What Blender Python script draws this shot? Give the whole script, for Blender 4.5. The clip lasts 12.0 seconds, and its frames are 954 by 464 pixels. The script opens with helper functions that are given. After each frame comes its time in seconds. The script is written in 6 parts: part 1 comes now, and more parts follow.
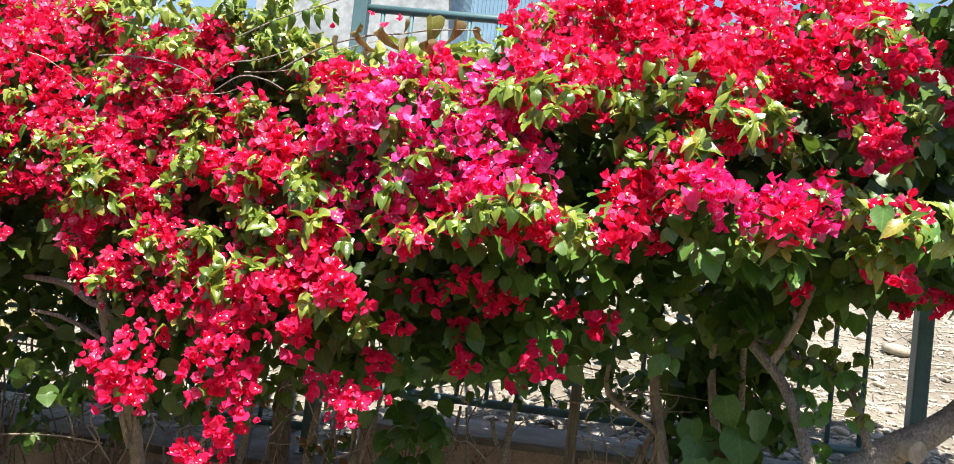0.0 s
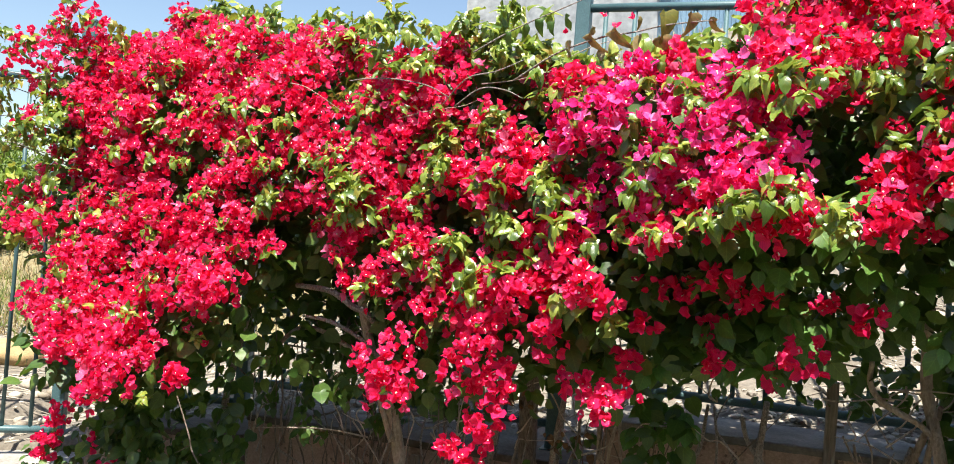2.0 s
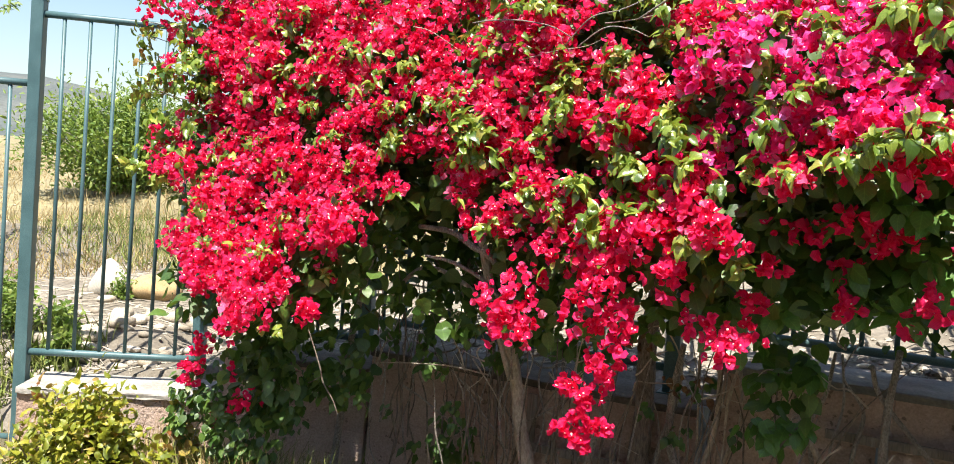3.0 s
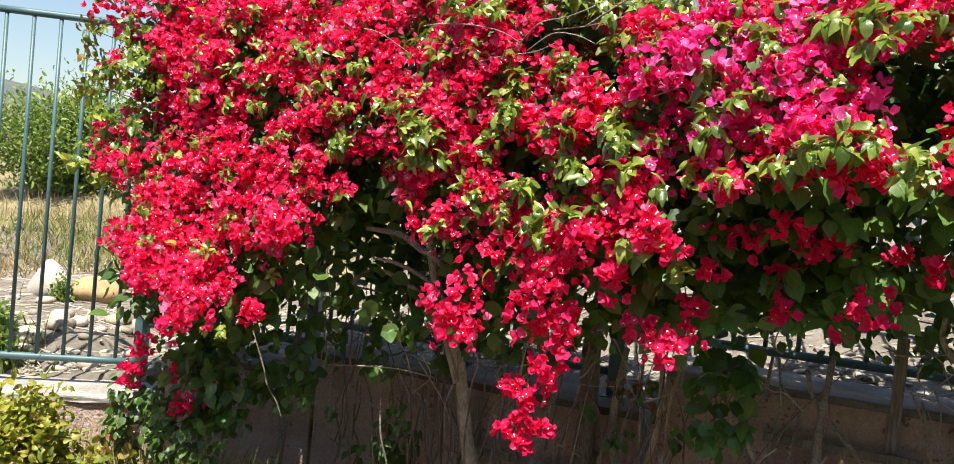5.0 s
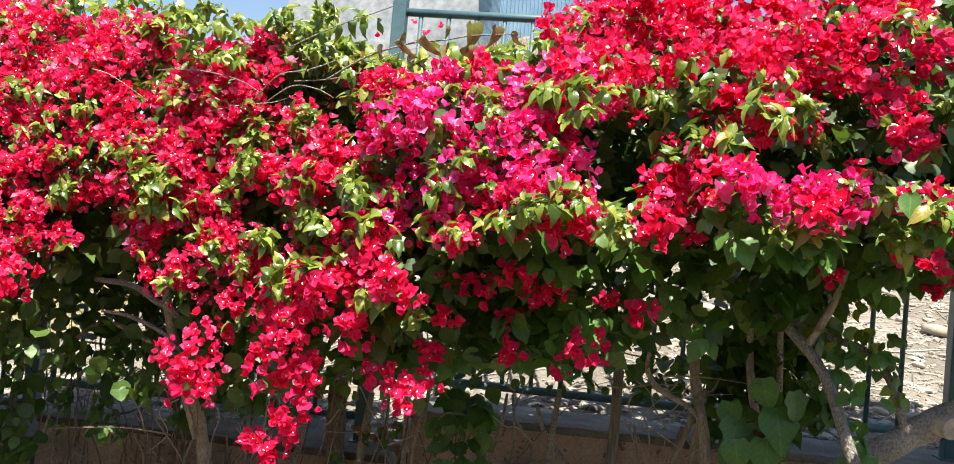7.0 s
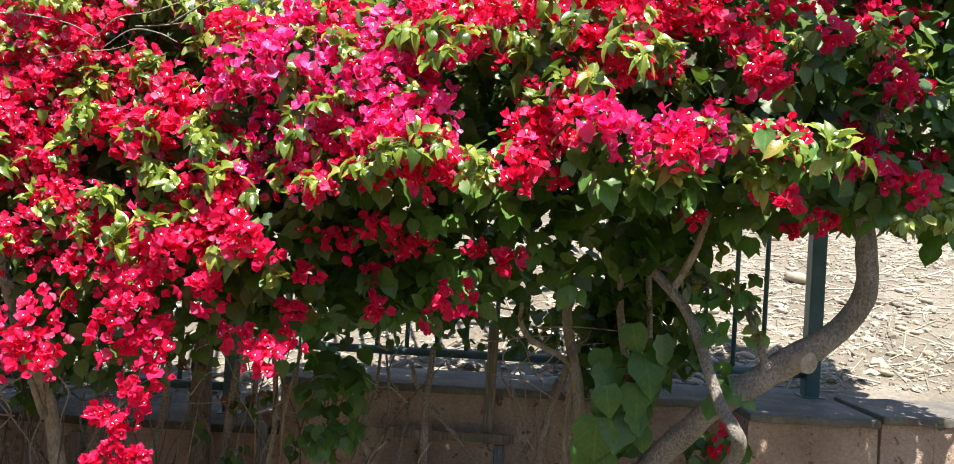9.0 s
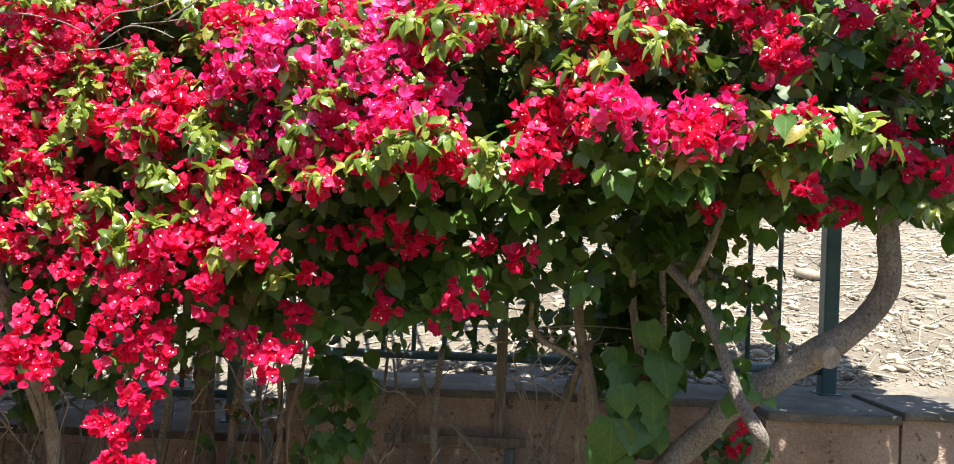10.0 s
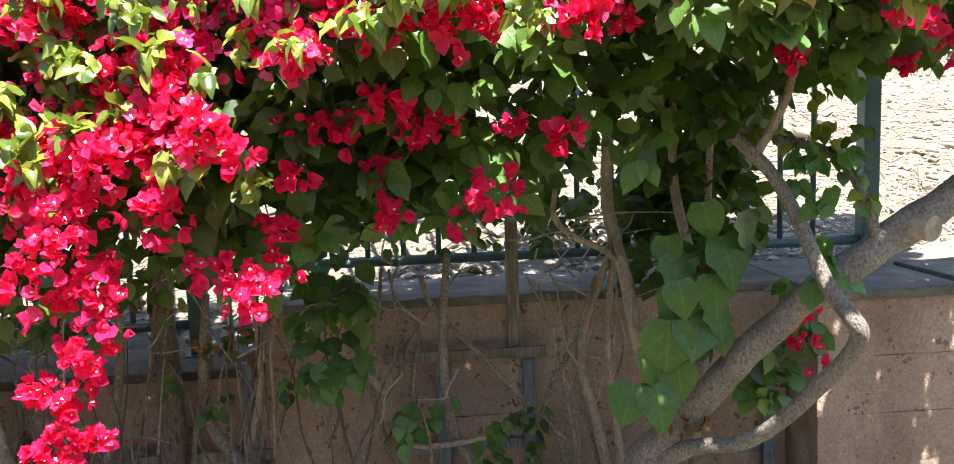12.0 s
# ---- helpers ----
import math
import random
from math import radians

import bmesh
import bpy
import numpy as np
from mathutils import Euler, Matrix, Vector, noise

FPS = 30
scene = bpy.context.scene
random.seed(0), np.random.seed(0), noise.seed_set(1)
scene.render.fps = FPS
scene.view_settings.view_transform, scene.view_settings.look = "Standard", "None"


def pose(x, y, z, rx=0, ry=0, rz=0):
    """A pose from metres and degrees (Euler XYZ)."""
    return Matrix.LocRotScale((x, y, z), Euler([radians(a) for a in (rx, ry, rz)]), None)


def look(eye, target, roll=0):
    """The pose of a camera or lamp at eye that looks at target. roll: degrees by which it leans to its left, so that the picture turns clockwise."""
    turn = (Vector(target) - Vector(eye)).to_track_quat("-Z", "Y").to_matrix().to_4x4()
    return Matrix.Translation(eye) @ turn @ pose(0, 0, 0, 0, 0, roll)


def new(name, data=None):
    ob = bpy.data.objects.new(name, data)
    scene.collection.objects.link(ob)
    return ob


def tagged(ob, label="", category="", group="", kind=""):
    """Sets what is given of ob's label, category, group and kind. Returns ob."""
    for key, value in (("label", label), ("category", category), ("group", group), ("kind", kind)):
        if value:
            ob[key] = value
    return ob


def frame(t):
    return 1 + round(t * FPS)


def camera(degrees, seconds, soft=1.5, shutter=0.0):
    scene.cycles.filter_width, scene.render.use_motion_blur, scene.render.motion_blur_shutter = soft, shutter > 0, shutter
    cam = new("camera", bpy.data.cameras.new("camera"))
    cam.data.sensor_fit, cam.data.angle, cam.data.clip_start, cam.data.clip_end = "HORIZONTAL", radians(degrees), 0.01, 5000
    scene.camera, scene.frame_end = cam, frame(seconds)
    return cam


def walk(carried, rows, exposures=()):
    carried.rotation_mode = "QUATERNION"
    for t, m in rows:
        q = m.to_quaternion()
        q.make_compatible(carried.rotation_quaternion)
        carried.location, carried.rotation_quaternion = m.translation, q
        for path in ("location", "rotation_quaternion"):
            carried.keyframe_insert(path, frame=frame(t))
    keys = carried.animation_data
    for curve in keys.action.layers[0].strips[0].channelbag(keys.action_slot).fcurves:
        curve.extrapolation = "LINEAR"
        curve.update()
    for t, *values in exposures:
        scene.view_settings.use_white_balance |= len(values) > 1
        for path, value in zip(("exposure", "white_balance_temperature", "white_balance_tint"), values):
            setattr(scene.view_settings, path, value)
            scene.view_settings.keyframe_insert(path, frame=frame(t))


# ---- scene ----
cam = camera(58.8, 12.0, soft=0.9)
METRES, EYE, TILT, LEAN, TURN = 1.4, 1.5, 0.0, 0.0, 5.0
ROWS = [
    (0.0, 0.0, 0.0, 0.0, -0.31, 2.68, -6.55),
    (0.5, -0.0094, -0.0046, 0.0004, 5.17, 1.76, -5.59),
    (1.0, -0.0207, -0.0072, 0.0013, 7.17, 1.49, -5.15),
    (1.5, -0.037, -0.0167, 0.0062, 7.57, 1.41, -4.59),
    (2.0, -0.0618, -0.0298, 0.0032, 14.17, 1.02, -4.34),
    (2.5, -0.0816, -0.0317, -0.0055, 21.66, -0.29, -4.12),
    (3.0, -0.0826, -0.0534, -0.0103, 21.63, -3.18, -4.55),
    (5.0, -0.062, -0.059, -0.0251, 18.5, -2.3, -5.53),
    (5.5, -0.0495, -0.0643, -0.0199, 17.07, -2.03, -5.2),
    (6.0, -0.0272, -0.0907, -0.0051, 12.94, -1.57, -4.68),
    (6.5, -0.0231, -0.0945, 0.0008, 5.66, -0.93, -4.87),
    (7.0, -0.0206, -0.0954, 0.0064, 2.1, 1.76, -5.09),
    (7.5, -0.0025, -0.1024, 0.0053, -3.83, 1.78, -4.42),
    (9.5, 0.0418, 0.002, -0.0473, -5.58, 0.25, -3.14),
    (10.0, 0.024, 0.0297, -0.0555, -5.37, 0.85, -2.32),
    (10.5, -0.0367, 0.0785, -0.0761, -5.15, 2.46, -2.71),
    (11.0, -0.158, 0.0997, -0.0941, -2.98, -0.89, -2.97),
    (11.5, -0.178, 0.1879, -0.0537, -7.91, -6.78, -2.08),
    (12.0, -0.0897, 0.4245, -0.064, -9.87, -6.92, 1.97),
]
EXPOSURES = [(0.0, 1.28), (1.5, 1.28), (2.0, 1.15), (2.5, 1.2), (3.2, 1.16), (5.5, 0.88), (6.5, 1.13), (7.0, 1.15), (7.5, 1.08), (9.5, 1.21), (11.0, 1.37), (11.5, 1.68), (12.0, 1.80)]
walk(cam, [(t, pose(0, 0, EYE, TILT, LEAN, TURN) @ pose(METRES * x, METRES * y, METRES * z, 90 + pitch, roll, yaw)) for t, x, y, z, yaw, pitch, roll in ROWS], EXPOSURES)

# ---------------------------------------------------------------- sky and sun
SUN_EL, SUN_AZ = 65.0, 166.0          # degrees above the horizon; heading clockwise from +y
world = bpy.data.worlds.new("sky")
scene.world = world
world.use_nodes = True
sky = world.node_tree.nodes.new("ShaderNodeTexSky")
sky.sky_type = "NISHITA"
sky.sun_disc = False
sky.sun_elevation, sky.sun_rotation = radians(SUN_EL), radians(SUN_AZ)
sky.air_density, sky.dust_density, sky.ozone_density = 1.1, 0.9, 0.8
backdrop = world.node_tree.nodes["Background"]
backdrop.inputs[1].default_value = 0.085
world.node_tree.links.new(sky.outputs[0], backdrop.inputs[0])
sun_data = bpy.data.lights.new("sun", "SUN")
sun_data.energy, sun_data.angle, sun_data.color = 5.0, radians(0.55), (1.0, 0.95, 0.86)
sun = new("sun", sun_data)
to_sun = Vector((math.sin(radians(SUN_AZ)) * math.cos(radians(SUN_EL)), math.cos(radians(SUN_AZ)) * math.cos(radians(SUN_EL)), math.sin(radians(SUN_EL))))
sun.matrix_world = look(to_sun * 50, (0, 0, 0))


# ---------------------------------------------------------------- materials
def nodes_of(name):
    m = bpy.data.materials.new(name)
    m.use_nodes = True
    t = m.node_tree
    return m, t, t.nodes["Principled BSDF"]


def add(t, kind, **values):
    n = t.nodes.new(kind)
    for k, v in values.items():
        if k == "op":
            n.operation = v
        elif k == "blend":
            n.blend_type = v
        else:
            n.inputs[k].default_value = v
    return n


def ramp(t, source, stops):
    r = t.nodes.new("ShaderNodeValToRGB")
    e = r.color_ramp.elements
    while len(e) < len(stops):
        e.new(0.5)
    for item, (p, c) in zip(e, stops):
        item.position, item.color = p, (*c, 1)
    t.links.new(source, r.inputs[0])
    return r.outputs[0]


def place(t):
    """World-sized coordinates."""
    return t.nodes.new("ShaderNodeNewGeometry").outputs["Position"]


def noise_of(t, at, scale, detail=4.0, rough=0.55):
    n = t.nodes.new("ShaderNodeTexNoise")
    n.inputs["Scale"].default_value, n.inputs["Detail"].default_value, n.inputs["Roughness"].default_value = scale, detail, rough
    t.links.new(at, n.inputs["Vector"])
    return n.outputs["Fac"]


def mix(t, a, b, fac, blend="MIX"):
    n = t.nodes.new("ShaderNodeMix")
    n.data_type, n.blend_type = "RGBA", blend
    for socket, v in ((n.inputs[0], fac), (n.inputs[6], a), (n.inputs[7], b)):
        if isinstance(v, (int, float)):
            socket.default_value = v
        elif isinstance(v, tuple):
            socket.default_value = (*v, 1)
        else:
            t.links.new(v, socket)
    return n.outputs[2]


def bump(t, height, strength, distance, shader):
    b = t.nodes.new("ShaderNodeBump")
    b.inputs["Strength"].default_value, b.inputs["Distance"].default_value = strength, distance
    t.links.new(height, b.inputs["Height"])
    t.links.new(b.outputs[0], shader.inputs["Normal"])


def surface(name, dark, mid, light, scale, rough, fine=90.0, relief=0.3, depth=0.01, metal=0.0, island=False):
    """A grained, stained surface: two scales of noise for the colour, a third for the relief."""
    m, t, p = nodes_of(name)
    at = place(t)
    colour = ramp(t, noise_of(t, at, scale, 6), [(0.28, dark), (0.52, mid), (0.75, light)])
    grain = ramp(t, noise_of(t, at, fine, 3), [(0.3, (0.72, 0.72, 0.72)), (0.7, (1.12, 1.12, 1.12))])
    colour = mix(t, colour, grain, 1.0, "MULTIPLY")
    if island:
        who = t.nodes.new("ShaderNodeNewGeometry").outputs["Random Per Island"] if island == "island" else t.nodes.new("ShaderNodeObjectInfo").outputs["Random"]
        colour = mix(t, colour, ramp(t, who, [(0.0, (0.55, 0.52, 0.48)), (0.5, (1.0, 0.97, 0.92)), (1.0, (1.35, 1.30, 1.22))]), 1.0, "MULTIPLY")
    t.links.new(colour, p.inputs["Base Color"])
    p.inputs["Roughness"].default_value, p.inputs["Metallic"].default_value = rough, metal
    bump(t, noise_of(t, at, fine * 0.5, 6, 0.65), relief, depth, p)
    return m


def petal_material(name, stops, through_colour, gloss=0.42):
    """Papery, thin and partly see-through; each bract has its own shade."""
    m, t, p = nodes_of(name)
    g = t.nodes.new("ShaderNodeNewGeometry")
    colour = ramp(t, g.outputs["Random Per Island"], stops)
    uv = t.nodes.new("ShaderNodeUVMap").outputs[0]
    wave = t.nodes.new("ShaderNodeTexWave")
    wave.inputs["Scale"].default_value, wave.inputs["Distortion"].default_value, wave.inputs["Detail"].default_value = 2.2, 3.5, 2.0
    t.links.new(uv, wave.inputs["Vector"])
    colour = mix(t, colour, ramp(t, wave.outputs["Fac"], [(0.0, (0.8, 0.8, 0.8)), (0.6, (1, 1, 1))]), 0.6, "MULTIPLY")
    t.links.new(colour, p.inputs["Base Color"])
    p.inputs["Roughness"].default_value = gloss
    p.inputs["Specular IOR Level"].default_value = 0.36
    bump(t, noise_of(t, place(t), 95, 3, 0.6), 0.85, 0.006, p)
    thin = t.nodes.new("ShaderNodeBsdfTranslucent")
    t.links.new(mix(t, colour, through_colour, 0.35), thin.inputs[0])
    blend = t.nodes.new("ShaderNodeMixShader")
    blend.inputs[0].default_value = 0.50
    t.links.new(p.outputs[0], blend.inputs[1])
    t.links.new(thin.outputs[0], blend.inputs[2])
    t.links.new(blend.outputs[0], t.nodes["Material Output"].inputs[0])
    return m


def leaf_material(name, stops, through_colour, gloss, clear=0.25):
    """A leaf with a paler midrib and side veins, partly see-through."""
    m, t, p = nodes_of(name)
    g = t.nodes.new("ShaderNodeNewGeometry")
    colour = ramp(t, g.outputs["Random Per Island"], stops)
    sep = t.nodes.new("ShaderNodeSeparateXYZ")
    t.links.new(t.nodes.new("ShaderNodeUVMap").outputs[0], sep.inputs[0])
    side = add(t, "ShaderNodeMath", op="SUBTRACT")
    t.links.new(sep.outputs[0], side.inputs[0])
    side.inputs[1].default_value = 0.5
    off = add(t, "ShaderNodeMath", op="ABSOLUTE")
    t.links.new(side.outputs[0], off.inputs[0])
    rib = ramp(t, off.outputs[0], [(0.0, (1, 1, 1)), (0.035, (0, 0, 0))])
    slant = add(t, "ShaderNodeMath", op="MULTIPLY_ADD")
    t.links.new(off.outputs[0], slant.inputs[0])
    slant.inputs[1].default_value = -0.8
    t.links.new(sep.outputs[1], slant.inputs[2])
    rows = add(t, "ShaderNodeMath", op="PINGPONG")
    t.links.new(slant.outputs[0], rows.inputs[0])
    rows.inputs[1].default_value = 0.09
    vein = ramp(t, rows.outputs[0], [(0.0, (0.7, 0.7, 0.7)), (0.02, (0, 0, 0))])
    lines = mix(t, rib, vein, 1.0, "ADD")
    patch = ramp(t, noise_of(t, place(t), 60, 3), [(0.3, (0.78, 0.8, 0.75)), (0.7, (1.12, 1.1, 1.05))])
    colour = mix(t, colour, patch, 1.0, "MULTIPLY")
    pale = mix(t, colour, (1.6, 1.5, 1.4), 1.0, "MULTIPLY")
    colour = mix(t, colour, pale, lines)
    t.links.new(colour, p.inputs["Base Color"])
    p.inputs["Roughness"].default_value = gloss
    p.inputs["Specular IOR Level"].default_value = 0.75
    bump(t, mix(t, noise_of(t, place(t), 120, 2), lines, 0.3, "ADD"), 0.16, 0.004, p)
    thin = t.nodes.new("ShaderNodeBsdfTranslucent")
    t.links.new(mix(t, colour, through_colour, 0.5), thin.inputs[0])
    blend = t.nodes.new("ShaderNodeMixShader")
    blend.inputs[0].default_value = clear
    t.links.new(p.outputs[0], blend.inputs[1])
    t.links.new(thin.outputs[0], blend.inputs[2])
    t.links.new(blend.outputs[0], t.nodes["Material Output"].inputs[0])
    return m


def bark_material(name, dark, light, stretch=(30, 30, 6)):
    m, t, p = nodes_of(name)
    at = place(t)
    mp = t.nodes.new("ShaderNodeMapping")
    mp.inputs["Scale"].default_value = stretch
    t.links.new(at, mp.inputs[0])
    rough = noise_of(t, mp.outputs[0], 1.6, 6, 0.65)
    colour = ramp(t, rough, [(0.3, dark), (0.7, light)])
    patch = ramp(t, noise_of(t, at, 9, 3), [(0.35, (0.75, 0.72, 0.7)), (0.65, (1.1, 1.08, 1.05))])
    t.links.new(mix(t, colour, patch, 1.0, "MULTIPLY"), p.inputs["Base Color"])
    p.inputs["Roughness"].default_value = 0.85
    bump(t, rough, 0.95, 0.02, p)
    return m


def block_material():
    """Rough cast sandy block: broad stains, fine grit, and scattered dark pits."""
    m, t, p = nodes_of("sand_coloured_block")
    at = place(t)
    colour = ramp(t, noise_of(t, at, 2.6, 7, 0.6), [(0.25, (0.33, 0.222, 0.172)), (0.5, (0.53, 0.388, 0.318)), (0.75, (0.62, 0.50, 0.43))])
    colour = mix(t, colour, ramp(t, noise_of(t, at, 110, 3), [(0.3, (0.78, 0.77, 0.75)), (0.7, (1.1, 1.1, 1.1))]), 1.0, "MULTIPLY")
    who = t.nodes.new("ShaderNodeObjectInfo").outputs["Random"]
    colour = mix(t, colour, ramp(t, who, [(0.0, (0.88, 0.87, 0.86)), (1.0, (1.06, 1.03, 1.0))]), 1.0, "MULTIPLY")
    stir = t.nodes.new("ShaderNodeTexNoise")
    stir.inputs["Scale"].default_value = 55
    t.links.new(at, stir.inputs["Vector"])
    bent = mix(t, at, stir.outputs["Color"], 0.022)
    v = t.nodes.new("ShaderNodeTexVoronoi")
    v.inputs["Scale"].default_value = 40
    t.links.new(bent, v.inputs["Vector"])
    size = add(t, "ShaderNodeMath", op="MULTIPLY_ADD")
    t.links.new(noise_of(t, at, 23, 3), size.inputs[0])
    size.inputs[1].default_value, size.inputs[2].default_value = 2.3, -1.08
    over = add(t, "ShaderNodeMath", op="SUBTRACT")
    t.links.new(size.outputs[0], over.inputs[0])
    t.links.new(v.outputs["Distance"], over.inputs[1])
    pit = ramp(t, over.outputs[0], [(0.0, (0, 0, 0)), (0.09, (1, 1, 1))])
    colour = mix(t, colour, (0.12, 0.08, 0.06), mix(t, (0, 0, 0), pit, 0.62))
    t.links.new(colour, p.inputs["Base Color"])
    p.inputs["Roughness"].default_value = 0.94
    rough = mix(t, noise_of(t, at, 38, 6, 0.65), pit, 0.35, "SUBTRACT")
    bump(t, rough, 0.9, 0.022, p)
    return m


RED = petal_material("red_bract", [(0.0, (0.74, 0.006, 0.042)), (0.32, (0.93, 0.011, 0.096)), (0.68, (0.97, 0.028, 0.175)), (0.90, (0.98, 0.08, 0.30)), (1.0, (0.98, 0.20, 0.43))], (1.0, 0.03, 0.11), 0.30)
ROSE = petal_material("rose_bract", [(0.0, (0.80, 0.006, 0.065)), (0.30, (0.94, 0.013, 0.122)), (0.66, (0.98, 0.040, 0.205)), (0.90, (0.98, 0.13, 0.34)), (1.0, (0.98, 0.30, 0.52))], (1.0, 0.04, 0.12), 0.30)
MAGENTA = petal_material("magenta_bract", [(0.0, (0.95, 0.009, 0.13)), (0.35, (0.98, 0.022, 0.25)), (0.65, (0.98, 0.06, 0.37)), (0.88, (0.98, 0.16, 0.52)), (1.0, (0.98, 0.32, 0.70))], (1.0, 0.04, 0.28), 0.30)
HANGING = leaf_material("heart_leaf", [(0.0, (0.048, 0.125, 0.020)), (0.5, (0.088, 0.205, 0.034)), (1.0, (0.150, 0.280, 0.052))], (0.24, 0.48, 0.05), 0.45)
HEART = leaf_material("vine_leaf", [(0.0, (0.040, 0.108, 0.018)), (0.5, (0.068, 0.165, 0.026)), (1.0, (0.110, 0.220, 0.034))], (0.14, 0.32, 0.02), 0.50, 0.2)
LEAF = leaf_material("bougainvillea_leaf", [(0.0, (0.026, 0.068, 0.011)), (0.5, (0.064, 0.138, 0.021)), (1.0, (0.122, 0.200, 0.035))], (0.22, 0.38, 0.03), 0.48)
YOUNG = leaf_material("young_leaf", [(0.0, (0.050, 0.108, 0.016)), (0.35, (0.145, 0.230, 0.030)), (0.75, (0.27, 0.345, 0.055)), (0.93, (0.38, 0.42, 0.09)), (1.0, (0.34, 0.27, 0.05))], (0.46, 0.54, 0.06), 0.33, 0.30)
WITHERED = leaf_material("withered_leaf", [(0.0, (0.16, 0.18, 0.05)), (0.4, (0.26, 0.22, 0.08)), (1.0, (0.30, 0.19, 0.09))], (0.3, 0.22, 0.05), 0.5, 0.2)
OLIVE = leaf_material("olive_leaf", [(0.0, (0.17, 0.19, 0.035)), (1.0, (0.27, 0.25, 0.06))], (0.35, 0.33, 0.05), 0.42, 0.25)
BRONZE = leaf_material("bronze_leaf", [(0.0, (0.13, 0.18, 0.02)), (0.5, (0.26, 0.25, 0.035)), (0.85, (0.30, 0.20, 0.04)), (1.0, (0.28, 0.09, 0.03))], (0.4, 0.25, 0.05), 0.45, 0.25)
SHRUB = leaf_material("shrub_leaf", [(0.0, (0.12, 0.16, 0.015)), (0.5, (0.26, 0.285, 0.020)), (0.85, (0.37, 0.34, 0.04)), (1.0, (0.33, 0.19, 0.06))], (0.5, 0.5, 0.05), 0.5, 0.3)
BUSH = leaf_material("bush_leaf", [(0.0, (0.07, 0.14, 0.012)), (0.5, (0.135, 0.215, 0.025)), (1.0, (0.23, 0.285, 0.055))], (0.3, 0.42, 0.06), 0.55, 0.3)
DRY = surface("dry_leaf", (0.09, 0.045, 0.02), (0.17, 0.09, 0.04), (0.26, 0.16, 0.07), 20, 0.8)
BLOOM = surface("cream_bloom", (0.75, 0.72, 0.58), (0.82, 0.80, 0.68), (0.86, 0.84, 0.74), 30, 0.6)
BARK = bark_material("grey_bark", (0.16, 0.138, 0.122), (0.62, 0.555, 0.50), (95, 95, 60))
DARK_BARK = bark_material("dark_bark", (0.085, 0.065, 0.050), (0.36, 0.29, 0.235), (90, 90, 22))
PALE_BARK = bark_material("pale_bark", (0.36, 0.285, 0.225), (0.72, 0.615, 0.515), (60, 60, 30))
CUT_WOOD = bark_material("cut_wood", (0.36, 0.30, 0.24), (0.56, 0.49, 0.41), (20, 20, 20))
BLOCK = block_material()
MORTAR = surface("earthy_joint", (0.30, 0.216, 0.172), (0.45, 0.345, 0.285), (0.55, 0.445, 0.38), 8, 0.95)
# lighter copy of COPING, with the low wall's sunlight put into its colour
LIT_COPING = surface("lit_cement", (0.26, 0.235, 0.20), (0.40, 0.37, 0.33), (0.52, 0.49, 0.45), 6.0, 0.9, 60, 0.6, 0.008)
# darker, browner copy of COPING, with the hedge's shade put into its colour
SHADED_COPING = surface("shaded_cement", (0.075, 0.058, 0.045), (0.135, 0.108, 0.085), (0.22, 0.185, 0.15), 7.0, 0.92, 70, 0.6, 0.008)
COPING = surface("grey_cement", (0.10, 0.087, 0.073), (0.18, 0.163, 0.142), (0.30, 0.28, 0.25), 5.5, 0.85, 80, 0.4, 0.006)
PAINT = surface("blue_grey_paint", (0.058, 0.120, 0.130), (0.078, 0.152, 0.164), (0.104, 0.188, 0.199), 7, 0.45, 220, 0.12, 0.002)
TIMBER = bark_material("weathered_timber", (0.16, 0.135, 0.115), (0.44, 0.39, 0.34), (60, 60, 5))
BLUE_TIMBER = bark_material("blue_washed_timber", (0.15, 0.19, 0.24), (0.38, 0.45, 0.53), (60, 60, 5))
STONE = surface("river_stone", (0.36, 0.30, 0.22), (0.51, 0.455, 0.375), (0.62, 0.58, 0.51), 9, 0.85, 120, 0.35, 0.006, island="object")
PALE_ROCK = surface("pale_sandstone", (0.42, 0.37, 0.29), (0.54, 0.49, 0.41), (0.63, 0.59, 0.52), 6, 0.88, 90, 0.5, 0.008)
OCHRE = surface("ochre_stone", (0.34, 0.21, 0.09), (0.48, 0.33, 0.16), (0.58, 0.44, 0.26), 5, 0.85, 90, 0.35, 0.006)
PEBBLE = surface("pebble", (0.28, 0.248, 0.198), (0.405, 0.372, 0.322), (0.54, 0.51, 0.465), 12, 0.88, 140, 0.3, 0.004, island="island")
SOIL = surface("stony_soil", (0.145, 0.122, 0.09), (0.222, 0.192, 0.152), (0.31, 0.277, 0.232), 1.6, 0.96, 45, 0.8, 0.02)
STRAW = surface("dry_grass", (0.28, 0.20, 0.085), (0.41, 0.32, 0.16), (0.52, 0.43, 0.25), 6, 0.85, island="island")
STICK = surface("bleached_stick", (0.26, 0.225, 0.18), (0.40, 0.36, 0.30), (0.54, 0.50, 0.44), 6, 0.88, island="island")
GRASS = surface("green_grass", (0.10, 0.15, 0.03), (0.18, 0.23, 0.05), (0.30, 0.30, 0.09), 8, 0.8, island="island")
